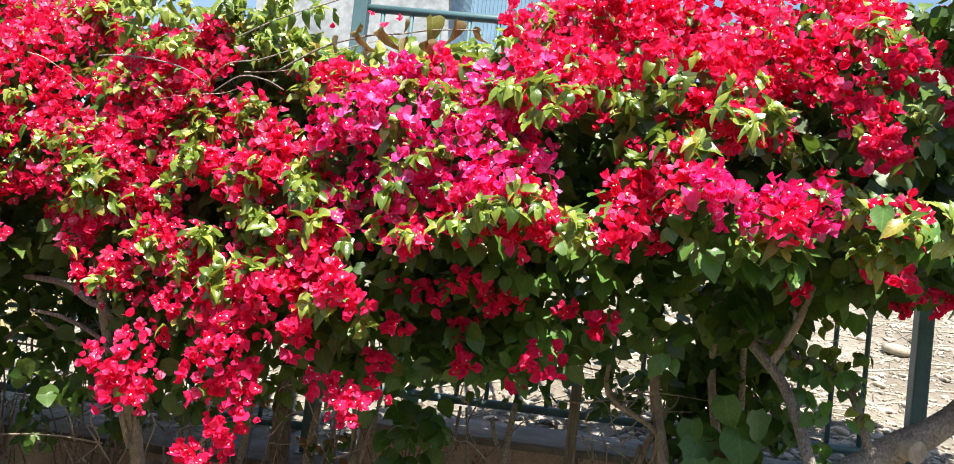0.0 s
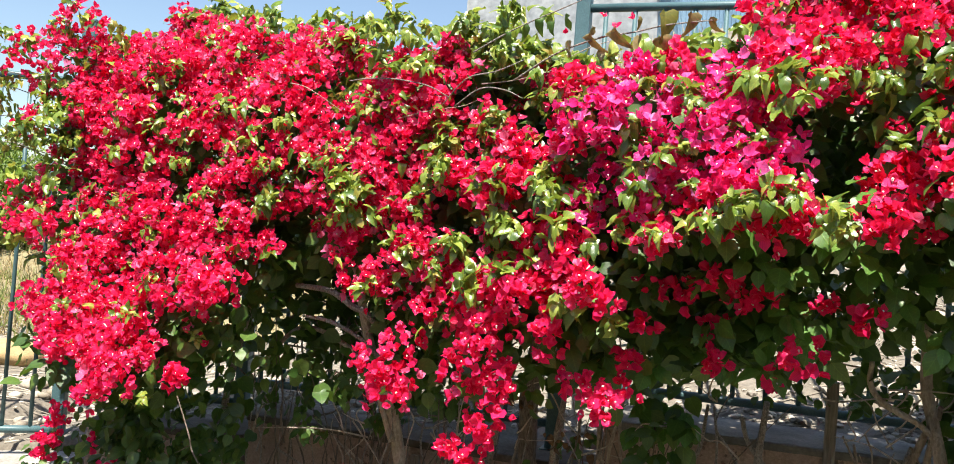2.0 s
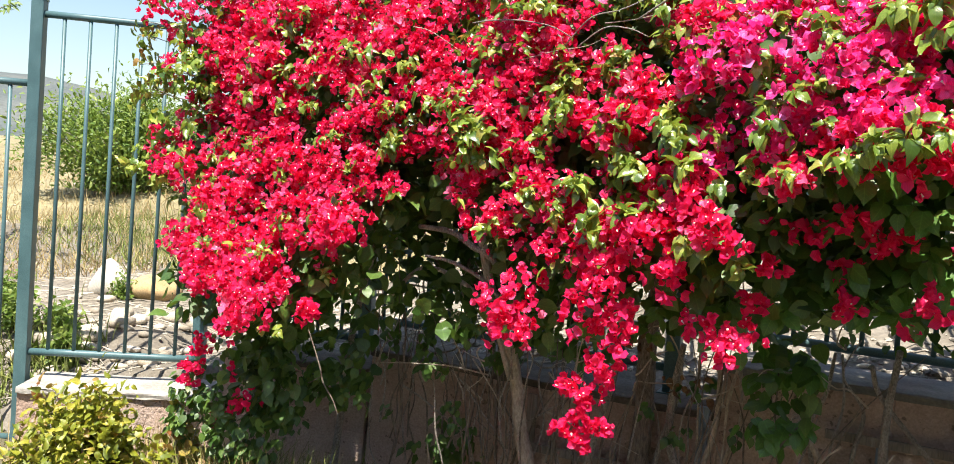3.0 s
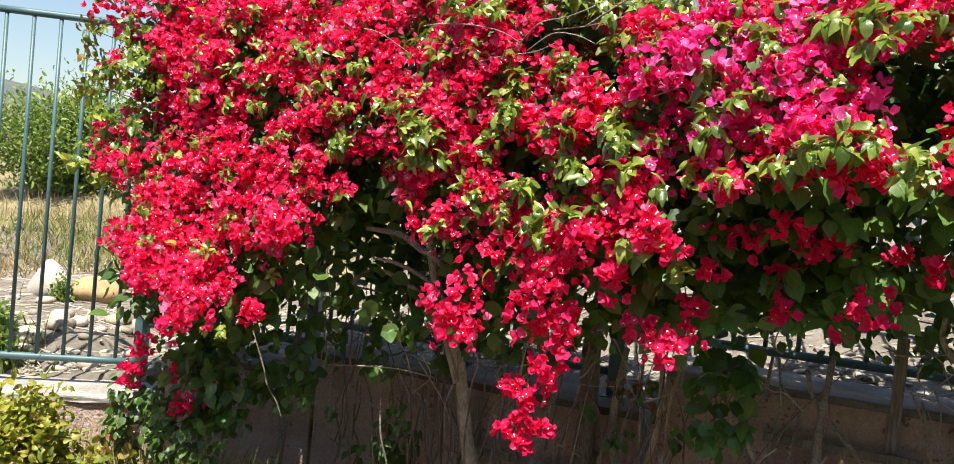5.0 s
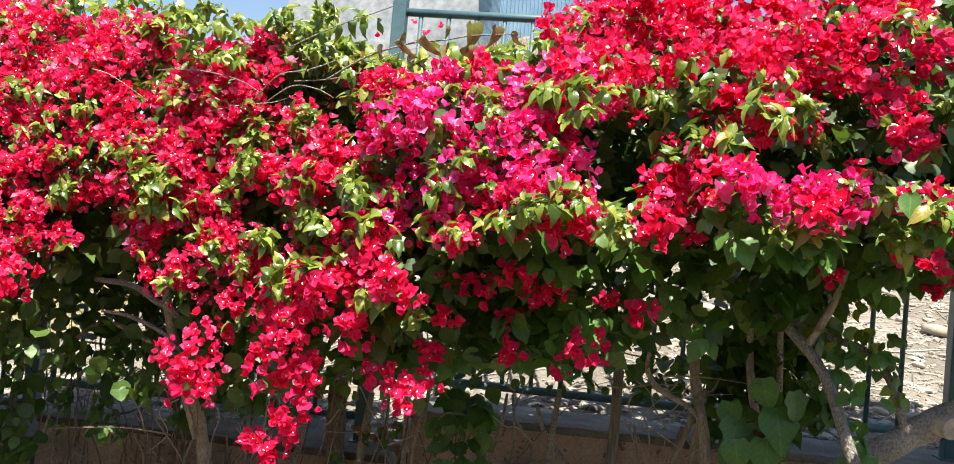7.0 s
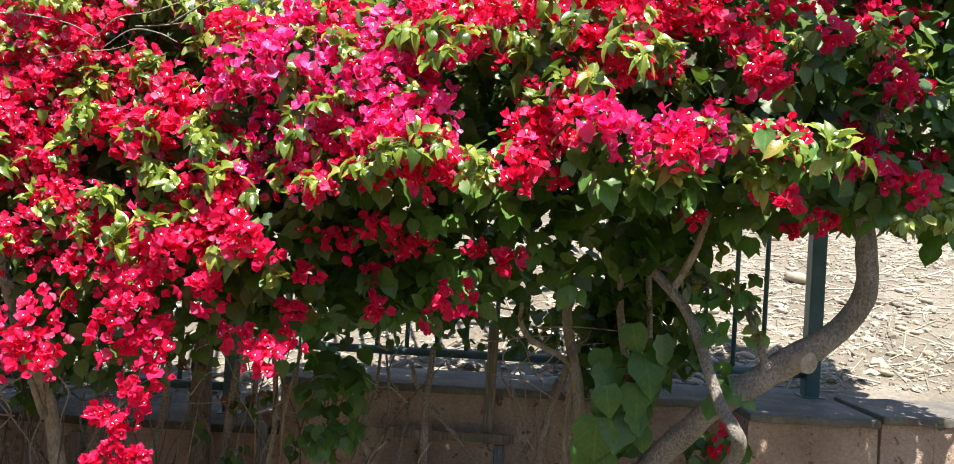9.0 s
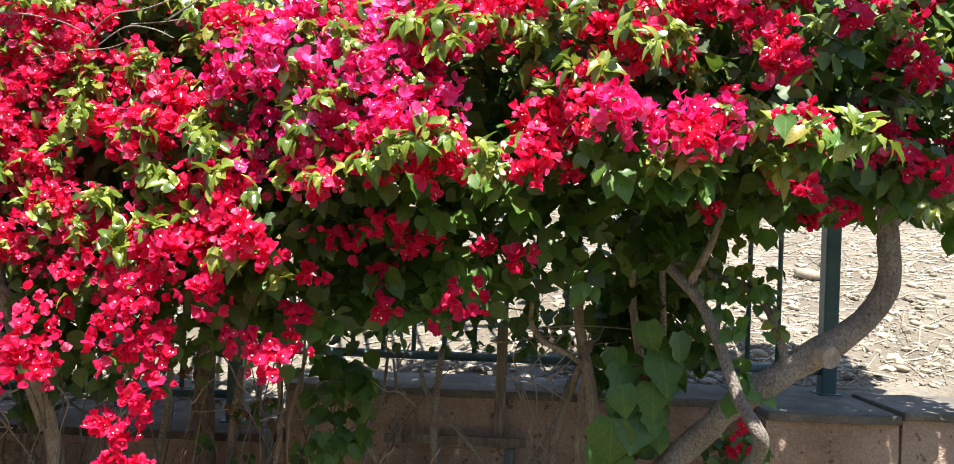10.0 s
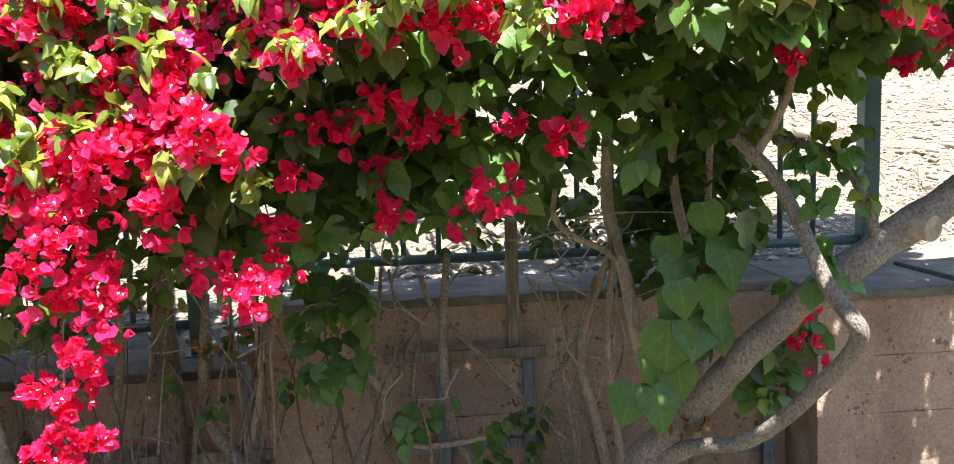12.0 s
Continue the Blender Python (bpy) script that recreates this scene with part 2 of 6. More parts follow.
FIELD = surface("bleached_field", (0.20, 0.165, 0.085), (0.30, 0.25, 0.135), (0.38, 0.33, 0.19), 0.8, 0.95, 14, 0.8, 0.05)
VERGE = surface("dark_verge_earth", (0.085, 0.075, 0.04), (0.14, 0.122, 0.068), (0.21, 0.185, 0.11), 2.2, 0.97, 60, 0.8, 0.02)
HILL = surface("far_hillside", (0.070, 0.085, 0.085), (0.105, 0.12, 0.115), (0.15, 0.155, 0.14), 0.02, 0.95, 0.4, 0.2, 0.5)
PLASTER = surface("pale_plaster", (0.20, 0.222, 0.24), (0.31, 0.333, 0.352), (0.41, 0.425, 0.43), 1.1, 0.9, 7, 0.4, 0.02)
SHEET = surface("blue_sheet_metal", (0.16, 0.27, 0.37), (0.20, 0.32, 0.43), (0.26, 0.39, 0.50), 2.0, 0.45, 60, 0.1, 0.003, metal=0.2)


# ---------------------------------------------------------------- builders
def part(name, bm, material, parent=None, label=""):
    me = bpy.data.meshes.new(name)
    bm.to_mesh(me)
    bm.free()
    me.materials.append(material)
    ob = new(name, me)
    ob.parent = parent
    if label:
        tagged(ob, label)
    return ob


def smooth(ob):
    ob.data.polygons.foreach_set("use_smooth", [True] * len(ob.data.polygons))
    return ob


def thing(name, label, category, x=0, y=0, z=0, group="", kind=""):
    e = new(name)
    e.location = (x, y, z)
    e.empty_display_size = 0.1
    return tagged(e, label, category, group, kind)


def box_bm(size, at=(0, 0, 0), bevel=0.004, turn=0.0):
    bm = bmesh.new()
    bmesh.ops.create_cube(bm, size=1.0)
    bmesh.ops.scale(bm, vec=size, verts=bm.verts)
    if bevel:
        bmesh.ops.bevel(bm, geom=bm.edges[:], offset=bevel, segments=2, affect="EDGES", profile=0.6)
    bmesh.ops.transform(bm, matrix=Matrix.Translation(at) @ Matrix.Rotation(turn, 4, "Z"), verts=bm.verts)
    return bm


def spline(points, steps=6):
    """A smooth line through the points (each: x, y, z, radius)."""
    p = [Vector(q) for q in points]
    p = [p[0] * 2 - p[1]] + p + [p[-1] * 2 - p[-2]]
    out = []
    for i in range(1, len(p) - 2):
        for k in range(steps):
            u = k / steps
            out.append(0.5 * ((2 * p[i]) + (p[i + 1] - p[i - 1]) * u + (2 * p[i - 1] - 5 * p[i] + 4 * p[i + 1] - p[i + 2]) * u * u + (3 * p[i] - p[i - 1] - 3 * p[i + 1] + p[i + 2]) * u ** 3))
    out.append(p[-2])
    return out


def tube_bm(points, sides=8, steps=6, knobble=0.0, bm=None, seed=0):
    bm = bm or bmesh.new()
    line = spline(points, steps)
    rings, ref = [], Vector((0.31, 0.9, 0.22))
    for i, q in enumerate(line):
        c = Vector(q[:3])
        d = Vector(line[min(i + 1, len(line) - 1)][:3]) - Vector(line[max(i - 1, 0)][:3])
        d.normalize()
        u = d.cross(ref).normalized()
        v = d.cross(u)
        ring = []
        for s in range(sides):
            a = 2 * math.pi * s / sides
            w = u * math.cos(a) + v * math.sin(a)
            r = q[3] * (1 + knobble * noise.noise((c + w * 0.05) * 14 + Vector((seed, 0, 0))))
            ring.append(bm.verts.new(c + w * r))
        rings.append(ring)
    for a, b in zip(rings, rings[1:]):
        for s in range(sides):
            bm.faces.new((a[s], a[(s + 1) % sides], b[(s + 1) % sides], b[s]))
    bm.faces.new(rings[0][::-1])
    bm.faces.new(rings[-1])
    bm.normal_update()
    return bm


def limb(name, points, material, parent, label="", sides=8, knobble=0.12):
    ob = smooth(part(name, tube_bm(points, sides, 6, knobble, seed=len(parent.children)), material, parent, label))
    return ob


# ---------------------------------------------------------------- leaf and bract shapes, scattered by the thousand
def blade(length, width, curl, fold, stations, heart=0.0):
    """One leaf or bract along +x, face up +z: points, faces and face corners' uv."""
    pts, uv, faces = [(0.0, 0.0, 0.0)], [(0.5, 0.0)], []
    for i, (u, w) in enumerate(stations):
        x = u * length
        z = -curl * length * u * u
        h = w * width
        back = heart * length if i == 0 else 0.0
        pts += [(x - back, -h, z + fold * h), (x, 0.0, z), (x - back, h, z + fold * h)]
        uv += [(0.5 - w, u), (0.5, u), (0.5 + w, u)]
    pts.append((length, 0.0, -curl * length))
    uv.append((0.5, 1.0))
    n = len(stations)
    faces += [(0, 1, 2), (0, 2, 3)]
    for i in range(n - 1):
        a, b = 1 + 3 * i, 4 + 3 * i
        faces += [(a, b, b + 1, a + 1), (a + 1, b + 1, b + 2, a + 2)]
    a, tip = 1 + 3 * (n - 1), len(pts) - 1
    faces += [(a, tip, a + 1), (a + 1, tip, a + 2)]
    return np.array(pts), faces, np.array(uv)


def joined(pieces):
    """Several (points, faces, uv, slot) as one."""
    pts, faces, uv, slots, base = [], [], [], [], 0
    for p, f, w, slot in pieces:
        pts.append(p)
        uv.append(w)
        faces += [tuple(i + base for i in q) for q in f]
        slots += [slot] * len(f)
        base += len(p)
    return np.concatenate(pts), faces, np.concatenate(uv), slots


def turned(p, m):
    a = np.array(m)
    return p @ a[:3, :3].T + a[:3, 3]


def welded(shape, welds):
    """Lets the points in welds share the first of them, so that the shape hangs together."""
    p, f, w, slots = shape
    swap = {i: welds[0] for i in welds[1:]}
    keep = [i for i in range(len(p)) if i not in swap]
    order = {old: k for k, old in enumerate(keep)}
    return p[keep], [tuple(order[swap.get(i, i)] for i in q) for q in f], w[keep], slots


def triplet(rng):
    """Three papery, cupped bracts round a tiny cream flower; its axis is +z."""
    out, roots, base = [], [], 0
    start, shut = rng.uniform(0, 6.28), rng.uniform(0.35, 1.05)
    for k in range(3):
        size = rng.uniform(0.034, 0.045)
        p, f, w = blade(size, size * rng.uniform(0.84, 1.05), rng.uniform(-0.35, 0.30), rng.uniform(0.05, 0.7), [(0.28, 0.42), (0.68, 0.45)])
        p[1:, 2] += rng.normal(0, 0.0042, len(p) - 1)
        p[1:, 1] += rng.normal(0, 0.0012, len(p) - 1)
        m = Matrix.Rotation(start + k * 2.094 + rng.uniform(-0.3, 0.3), 4, "Z") @ Matrix.Rotation(-shut - rng.uniform(-0.25, 0.35), 4, "Y") @ Matrix.Rotation(rng.uniform(-0.4, 0.4), 4, "X")
        out.append((turned(p, m), f, w, 0))
        roots.append(base)
        base += len(p)
    if rng.random() < 0.42:
        h, r = 0.021, 0.0032
        p = np.array([(0, 0, 0), (r, r, h), (-r, r, h), (-r, -r, h), (r, -r, h), (0, 0, h + 0.002)])
        f = [(0, 2, 1), (0, 3, 2), (0, 4, 3), (0, 1, 4), (1, 2, 5), (2, 3, 5), (3, 4, 5), (4, 1, 5)]
        out.append((p, f, np.zeros((6, 2)), 1))
        roots.append(base)
    return welded(joined(out), roots)


LEAF_STATIONS = [(0.03, 0.24), (0.16, 0.43), (0.36, 0.50), (0.62, 0.38), (0.84, 0.16)]


def leaf_shape(rng, length=1.0):
    p, f, w = blade(length, length * rng.uniform(0.74, 0.92), rng.uniform(-0.1, 0.45), rng.uniform(-0.05, 0.38), LEAF_STATIONS, 0.06)
    p[:, 2] += rng.normal(0, 0.028 * length, len(p))
    return p, f, w, [0] * len(f)


SHAPES = np.random.default_rng(5)
HEARTS = []
for _c, _k, _e in ((0.96, 0.22, 0.15), (1.02, 0.10, 0.25), (0.92, 0.35, 0.05), (0.98, 0.05, -0.12), (0.94, 0.28, 0.3)):
    _p, _f, _w = blade(1.0, _c, _k, _e, [(0.02, 0.30), (0.10, 0.44), (0.24, 0.51), (0.42, 0.50), (0.60, 0.40), (0.76, 0.26), (0.90, 0.09)], 0.07)
    _p[:, 2] += 0.055 * np.sin(_p[:, 0] * 13 + np.sign(_p[:, 1]) * 1.3 + _c * 40) * (np.abs(_p[:, 1]) > 0.01)
    _p[:, 1] *= np.where(_p[:, 1] > 0, 0.84 + _k * 0.3, 1.0) * (1 + 0.06 * np.sin(_p[:, 0] * 19 + _c * 70))
    _p[:, 1] += 0.10 * (_k - 0.2) * _p[:, 0] ** 2
    HEARTS.append((_p, _f, _w, [0] * len(_f)))
TRIPLETS = [triplet(SHAPES) for _ in range(24)]
LEAVES = [leaf_shape(SHAPES) for _ in range(10)]
CURLED = [(lambda p, f, w: (p, f, w, [0] * len(f)))(*blade(1.0, c, k, e, [(0.03, 0.26), (0.14, 0.44), (0.34, 0.51), (0.58, 0.44), (0.80, 0.24), (0.93, 0.08)], 0.04)) for c, k, e in ((0.62, 0.55, 0.55), (0.70, 0.35, 0.7), (0.76, 0.85, 0.35), (0.60, 0.10, 0.75), (0.74, 0.55, 0.25), (0.58, 1.0, 0.6), (0.68, -0.25, 0.5), (0.72, 0.70, 0.8), (0.64, 0.40, -0.2))]
for _shape in CURLED:
    _shape[0][:, 2] += SHAPES.normal(0, 0.075, len(_shape[0])) * (np.abs(_shape[0][:, 1]) > 0.01)
NARROW = [(lambda p, f, w: (p, f, w, [0] * len(f)))(*blade(1.0, c, 0.25, 0.3, [(0.25, 0.5), (0.6, 0.42)])) for c in (0.28, 0.36, 0.45)]


def frame_of(axis, spin, up=False):
    """Three axes with z (or x, for a leaf's own direction) along axis."""
    a = axis / (np.linalg.norm(axis) + 1e-9)
    h = np.array((0.0, 0.0, 1.0)) if abs(a[2]) < 0.93 else np.array((1.0, 0.0, 0.0))
    u = np.cross(h, a)
    u /= np.linalg.norm(u)
    v = np.cross(a, u)
    c, s = math.cos(spin), math.sin(spin)
    u, v = c * u + s * v, -s * u + c * v
    return np.stack((u, v, a), axis=1)


def leaf_frame(tip, face, roll):
    """x along the tip's way, z as near as can be to the face's way."""
    x = tip / (np.linalg.norm(tip) + 1e-9)
    z = face - x * np.dot(face, x)
    z /= np.linalg.norm(z) + 1e-9
    y = np.cross(z, x)
    c, s = math.cos(roll), math.sin(roll)
    y, z = c * y + s * z, -s * y + c * z
    return np.stack((x, y, z), axis=1)


def scatter(name, placed, materials, parent, label="", kind="", soft=True):
    """One mesh out of many placed shapes: (shape, 3x3 axes, size, place)."""
    groups = {}
    for shape, axes, size, at in placed:
        groups.setdefault(id(shape), (shape, [], []))
        groups[id(shape)][1].append(axes * size)
        groups[id(shape)][2].append(at)
    pts, loops, sizes, uvs, slots, base = [], [], [], [], [], 0
    for (p, f, w, s), axes, at in groups.values():
        n, k = len(at), len(p)
        pts.append((np.einsum("nij,kj->nki", np.array(axes), p) + np.array(at)[:, None, :]).reshape(-1, 3))
        flat = np.array([i for q in f for i in q])
        loops.append((flat[None, :] + base + k * np.arange(n)[:, None]).ravel())
        sizes.append(np.tile([len(q) for q in f], n))
        uvs.append(np.tile(w[flat], (n, 1)))
        slots.append(np.tile(s, n))
        base += n * k
    pts, loops, sizes, uvs, slots = (np.concatenate(v) for v in (pts, loops, sizes, uvs, slots))
    me = bpy.data.meshes.new(name)
    me.vertices.add(len(pts))
    me.vertices.foreach_set("co", pts.astype(np.float32).ravel())
    me.loops.add(len(loops))
    me.loops.foreach_set("vertex_index", loops.astype(np.int32))
    me.polygons.add(len(sizes))
    me.polygons.foreach_set("loop_start", np.concatenate(([0], np.cumsum(sizes)[:-1])).astype(np.int32))
    me.polygons.foreach_set("material_index", slots.astype(np.int32))
    me.polygons.foreach_set("use_smooth", np.full(len(sizes), soft))
    layer = me.uv_layers.new(name="UVMap")
    layer.data.foreach_set("uv", uvs.astype(np.float32).ravel())
    for m in materials:
        me.materials.append(m)
    me.update(calc_edges=True)
    ob = new(name, me)
    ob.parent = parent
    return tagged(ob, label, kind=kind)


# ---------------------------------------------------------------- the lie of the land
LINE = [(-9.45, 0.63), (-5.198, 2.257), (-4.195, 2.851), (-3.449, 3.36), (-2.583, 3.675), (-0.95, 3.675), (1.575, 3.675), (9.45, 3.675)]   # the fence's line


def line_y(x):
    return float(np.interp(x, [p[0] for p in LINE], [p[1] for p in LINE]))


def ground_z(x, y):
    edge = line_y(x)
    front = -0.02 + 0.05 * max(-1.0, min(1.0, x / 4)) + 0.02 * noise.noise((x * 0.8, y * 0.8, 0))
    back_edge = float(np.interp(x, [-6.3, -4.515, -4.095, -3.36, -2.625, -0.84, -0.525, 1.89, 6.3], [-0.073, -0.02, 0.242, 0.368, 0.557, 0.621, 0.747, 0.809, 0.978]))
    if x < -4.1:
        k = min(1.0, max(0.0, (y - edge - 0.15) / 0.8))
        back_edge += (0.33 - back_edge) * k * k * (3 - 2 * k)
    d = y - edge - 0.12
    slope = float(np.interp(math.degrees(math.atan2(x, y)), [-60, -42, -33, -19, -5, 25, 50], [0.075, 0.09, 0.12, 0.345, 0.415, 0.31, 0.29]))
    run = max(d, 0.0)
    rise = slope * (run if run < 14 else 14 + (run - 14) * 0.35 if run < 60 else 30.1)
    back = back_edge + rise + (0.03 + 0.02 * min(run, 20)) * noise.noise((x * 0.55, y * 0.55, 3)) * min(1, run)
    k = min(1.0, max(0.0, (d + 0.12) / 0.12))
    return front * (1 - k) + back * k


def graded(near_lo, near_hi, step, far):
    mid = list(np.arange(near_lo, near_hi + step / 2, step))
    lo, hi, k = [], [], step
    a, b = near_lo, near_hi
    while b < far:
        k *= 1.22
        a, b = a - k, b + k
        lo.append(a)
        hi.append(b)
    return lo[::-1] + mid + hi


def build_ground():
    xs, ys = graded(-5.4, 3.0, 0.07, 2500), graded(0.8, 7.0, 0.07, 2500)
    verts = [(x, y, ground_z(x, y)) for y in ys for x in xs]
    n = len(xs)
    faces = [(j * n + i, j * n + i + 1, (j + 1) * n + i + 1, (j + 1) * n + i) for j in range(len(ys) - 1) for i in range(n - 1)]
    me = bpy.data.meshes.new("ground")
    me.from_pydata(verts, [], faces)
    me.materials.append(SOIL)
    me.materials.append(VERGE)
    me.materials.append(FIELD)
    for q in me.polygons:
        c = q.center
        q.material_index = 1 if c.y < line_y(c.x) - 0.02 else 2 if c.y > 5.8 + 0.5 * noise.noise((c.x, c.y, 0)) and c.x < -0.35 * c.y else 0
    return tagged(smooth(new("ground", me)), "pale stony soil rising behind the wall", "ground", kind="structure")


build_ground()


def build_hill():
    bm = bmesh.new()
    rows = []
    for j in range(9):
        row = []
        for i in range(60):
            a = radians(-75 + i * 1.6)
            d = 420 + j * 70
            lift = 72 * math.sin(min(1.0, j / 6) * math.pi / 2) * (0.75 + 0.5 * noise.noise((i * 0.13, 2.0, j * 0.05))) * min(1.0, max(0.05, (30 - i) / 22 + 0.5))
            row.append(bm.verts.new((d * math.sin(a), d * math.cos(a), -2 + lift + 2.5 * noise.noise((i * 0.9, j * 0.9, 0)))))
        rows.append(row)
    for a, b in zip(rows, rows[1:]):
        for i in range(59):
            bm.faces.new((a[i], a[i + 1], b[i + 1], b[i]))
    return tagged(smooth(part("far_hill", bm, HILL)), "hazy grey-green hillside on the horizon", "hill", kind="structure")


build_hill()

# unseen wall, added behind the camera to cut skylight on the hedge side
tagged(part("wall_opposite", box_bm((26, 0.3, 3.6), (0, -4.2, 1.75), 0.01), COPING), "plain unseen wall added behind the camera to block skylight", "wall", kind="structure")

# ---------------------------------------------------------------- retaining wall, in stepped lengths
rng = np.random.default_rng(11)
BRICK_CACHE = {}


def block_mesh(length, height, depth):
    """A rough-faced block; alike lengths share a mesh."""
    key = (round(length, 2), round(height, 2), round(depth, 2), int(rng.integers(0, 3)))
    if key not in BRICK_CACHE:
        bm = bmesh.new()
        bmesh.ops.create_cube(bm, size=1.0)
        bmesh.ops.scale(bm, vec=(length, depth, height), verts=bm.verts)
        bmesh.ops.subdivide_edges(bm, edges=[e for e in bm.edges if abs(e.verts[0].co.x - e.verts[1].co.x) > 0.03], cuts=3)
        bmesh.ops.bevel(bm, geom=[e for e in bm.edges if len(e.link_faces) == 2 and e.calc_face_angle() > 1], offset=0.0013, segments=1, affect="EDGES")
        for v in bm.verts:
            v.co += Vector(rng.normal(0, 0.0014, 3))
        me = bpy.data.meshes.new("block")
        bm.to_mesh(me)
        bm.free()
        me.materials.append(BLOCK)
        BRICK_CACHE[key] = me
    return BRICK_CACHE[key]


def wall_length(name, a, b, top, thick, label, course=0.20, cement=COPING, long=0.42):
    """A length of wall from a to b (plan points of its face); blocks and coping are pieces of it."""
    a, b = Vector(a), Vector(b)
    run = (b - a).length
    turn = math.atan2(b.y - a.y, b.x - a.x)
    base = -0.25
    core = part(name, box_bm((run - 0.004, thick - 0.03, top - 0.03 - base), (run / 2, thick / 2 + 0.004, (top - 0.03 + base) / 2), 0), MORTAR)
    tagged(core, label, "wall", kind="structure")
    core.matrix_world = Matrix.Translation((a.x, a.y, 0)) @ Matrix.Rotation(turn, 4, "Z")
    z, row = top - 0.028 - course, 0
    while z > base:
        x = 0.0 if row % 2 or long > run else -long / 2
        while x < run - 0.02:
            lo, hi = max(x, 0.0), min(x + long, run)
            if hi - lo > 0.04:
                ob = new("block", block_mesh(hi - lo - 0.0006, course - 0.0009, 0.06))
                ob.parent = core
                ob.location = ((lo + hi) / 2, 0.024 + rng.uniform(0, 0.003), z + course / 2)
            x += long
        z -= course
        row += 1
    slab = box_bm((run + 0.004, thick + 0.02, 0.034), (run / 2, thick / 2 - 0.012, top - 0.013), 0.009)
    bmesh.ops.subdivide_edges(slab, edges=[e for e in slab.edges if abs(e.verts[0].co.x - e.verts[1].co.x) > 0.3], cuts=int(run / 0.06))
    for v in slab.verts:
        if 0.01 < v.co.x < run - 0.01:
            v.co += Vector((rng.normal(0, 0.006), 0.005 * noise.noise((v.co.x * 9, v.co.z * 40, 2.0)) + rng.normal(0, 0.0015), rng.normal(0, 0.0015)))
    cap = part("coping", slab, cement, core, {COPING: "smooth grey cement coping", LIT_COPING: "cement coping coloured lighter for sunlight"}.get(cement, "cement coping coloured brown and dark for the hedge's shade"))
    return core


wall_length("wall_low", (-4.032, 2.714), (-3.203, 3.234), 0.279, 0.34, "low rough stone-faced wall with a sunlit cement top", 0.30, LIT_COPING)
wall_length("wall_left", (-3.181, 3.276), (-2.415, 3.465), 0.521, 0.34, "rough sand-coloured block wall with a cement top coloured dark for shade", 0.30, SHADED_COPING)
wall_length("wall_middle", (-2.394, 3.465), (-0.693, 3.465), 0.626, 0.34, "sand-coloured block wall in the hedge's shade", 0.30, SHADED_COPING)
wall_length("wall_main", (-0.688, 3.465), (1.161, 3.465), 0.836, 0.38, "pitted sand-coloured block retaining wall with a grey cement top")
wall_length("wall_pier", (1.165, 3.235), (1.668, 3.235), 0.838, 0.62, "thick pitted sand-coloured block pier at the wall's end", 0.20, COPING, 0.6)
wall_length("wall_right", (1.692, 3.26), (6.3, 3.46), 0.850, 0.40, "lower sunlit sand-coloured block wall")


# ---------------------------------------------------------------- fence: stepped bays of square posts, rails and round bars
FENCE = thing("steel_fence", "blue-grey painted steel bar fence stepping up along the wall", "fence")


def fence_bay(p, q, low, high):
    a, b = Vector((*p, 0)), Vector((*q, 0))
    run, way = (b - a).length, (b - a).normalized()
    for name, z in (("bottom_rail", low), ("top_rail", high)):
        ends = [a + way * d + Vector((0, 0, z)) for d in (0.025, run / 2, run - 0.025)]
        smooth(part(name, tube_bm([(*e, 0.019) for e in ends], 10, 2), PAINT, FENCE))
    pitch = 0.13
    n = int((run - 0.06) / pitch)
    first = (run - (n - 1) * pitch) / 2 if run < 2 else 0.10
    bar = smooth(part("bar", tube_bm([(0, 0, low + 0.012, 0.0105), (0, 0, (low + high) / 2, 0.0105), (0, 0, high - 0.012, 0.0105)], 8, 1), PAINT, FENCE))
    for i in range(n):
        o = bar if i == 0 else new("bar", bar.data)
        o.parent = FENCE
        o.location = a + way * (first + i * pitch)


def fence_post(p, low, high, turn):
    post = part("post", box_bm((0.064, 0.064, high - low), (0, 0, (high - low) / 2), 0.006), PAINT, FENCE)
    post.matrix_world = pose(p[0], p[1], low, 0, 0, turn)
    part("cap", box_bm((0.070, 0.070, 0.014), (0, 0, high - low + 0.006), 0.004), PAINT, post, "flat welded cap")
    part("base_plate", box_bm((0.10, 0.10, 0.010), (0, 0, 0.005), 0.002), PAINT, post)


BAY_LEVELS = [(-0.052, 1.830), (0.416, 2.193), (0.626, 2.405), (0.741, 2.38), (0.941, 2.615)]
for i, (low, high) in enumerate(BAY_LEVELS):
    fence_bay(LINE[i + 1], LINE[i + 2], low, high)
for p, low, high, turn in ((LINE[1], -0.15, 1.957, 30), (LINE[2], -0.1, 2.260, 32), (LINE[3], 0.4, 2.505, 26), (LINE[4], 0.61, 2.595, 8), (LINE[5], 0.626, 2.721, 0), (LINE[6], 0.838, 2.721, 0)):
    fence_post(p, low, high, turn)


# ---------------------------------------------------------------- the hedge's shape
FRONT_X = [-3.3, -2.9, -1.2, -0.6, -0.2, 0.0, 0.6, 0.95, 1.2, 1.8, 2.6]
FRONT_Y = [2.72, 2.75, 2.60, 2.46, 2.32, 2.26, 2.24, 2.20, 2.36, 2.40, 2.4]
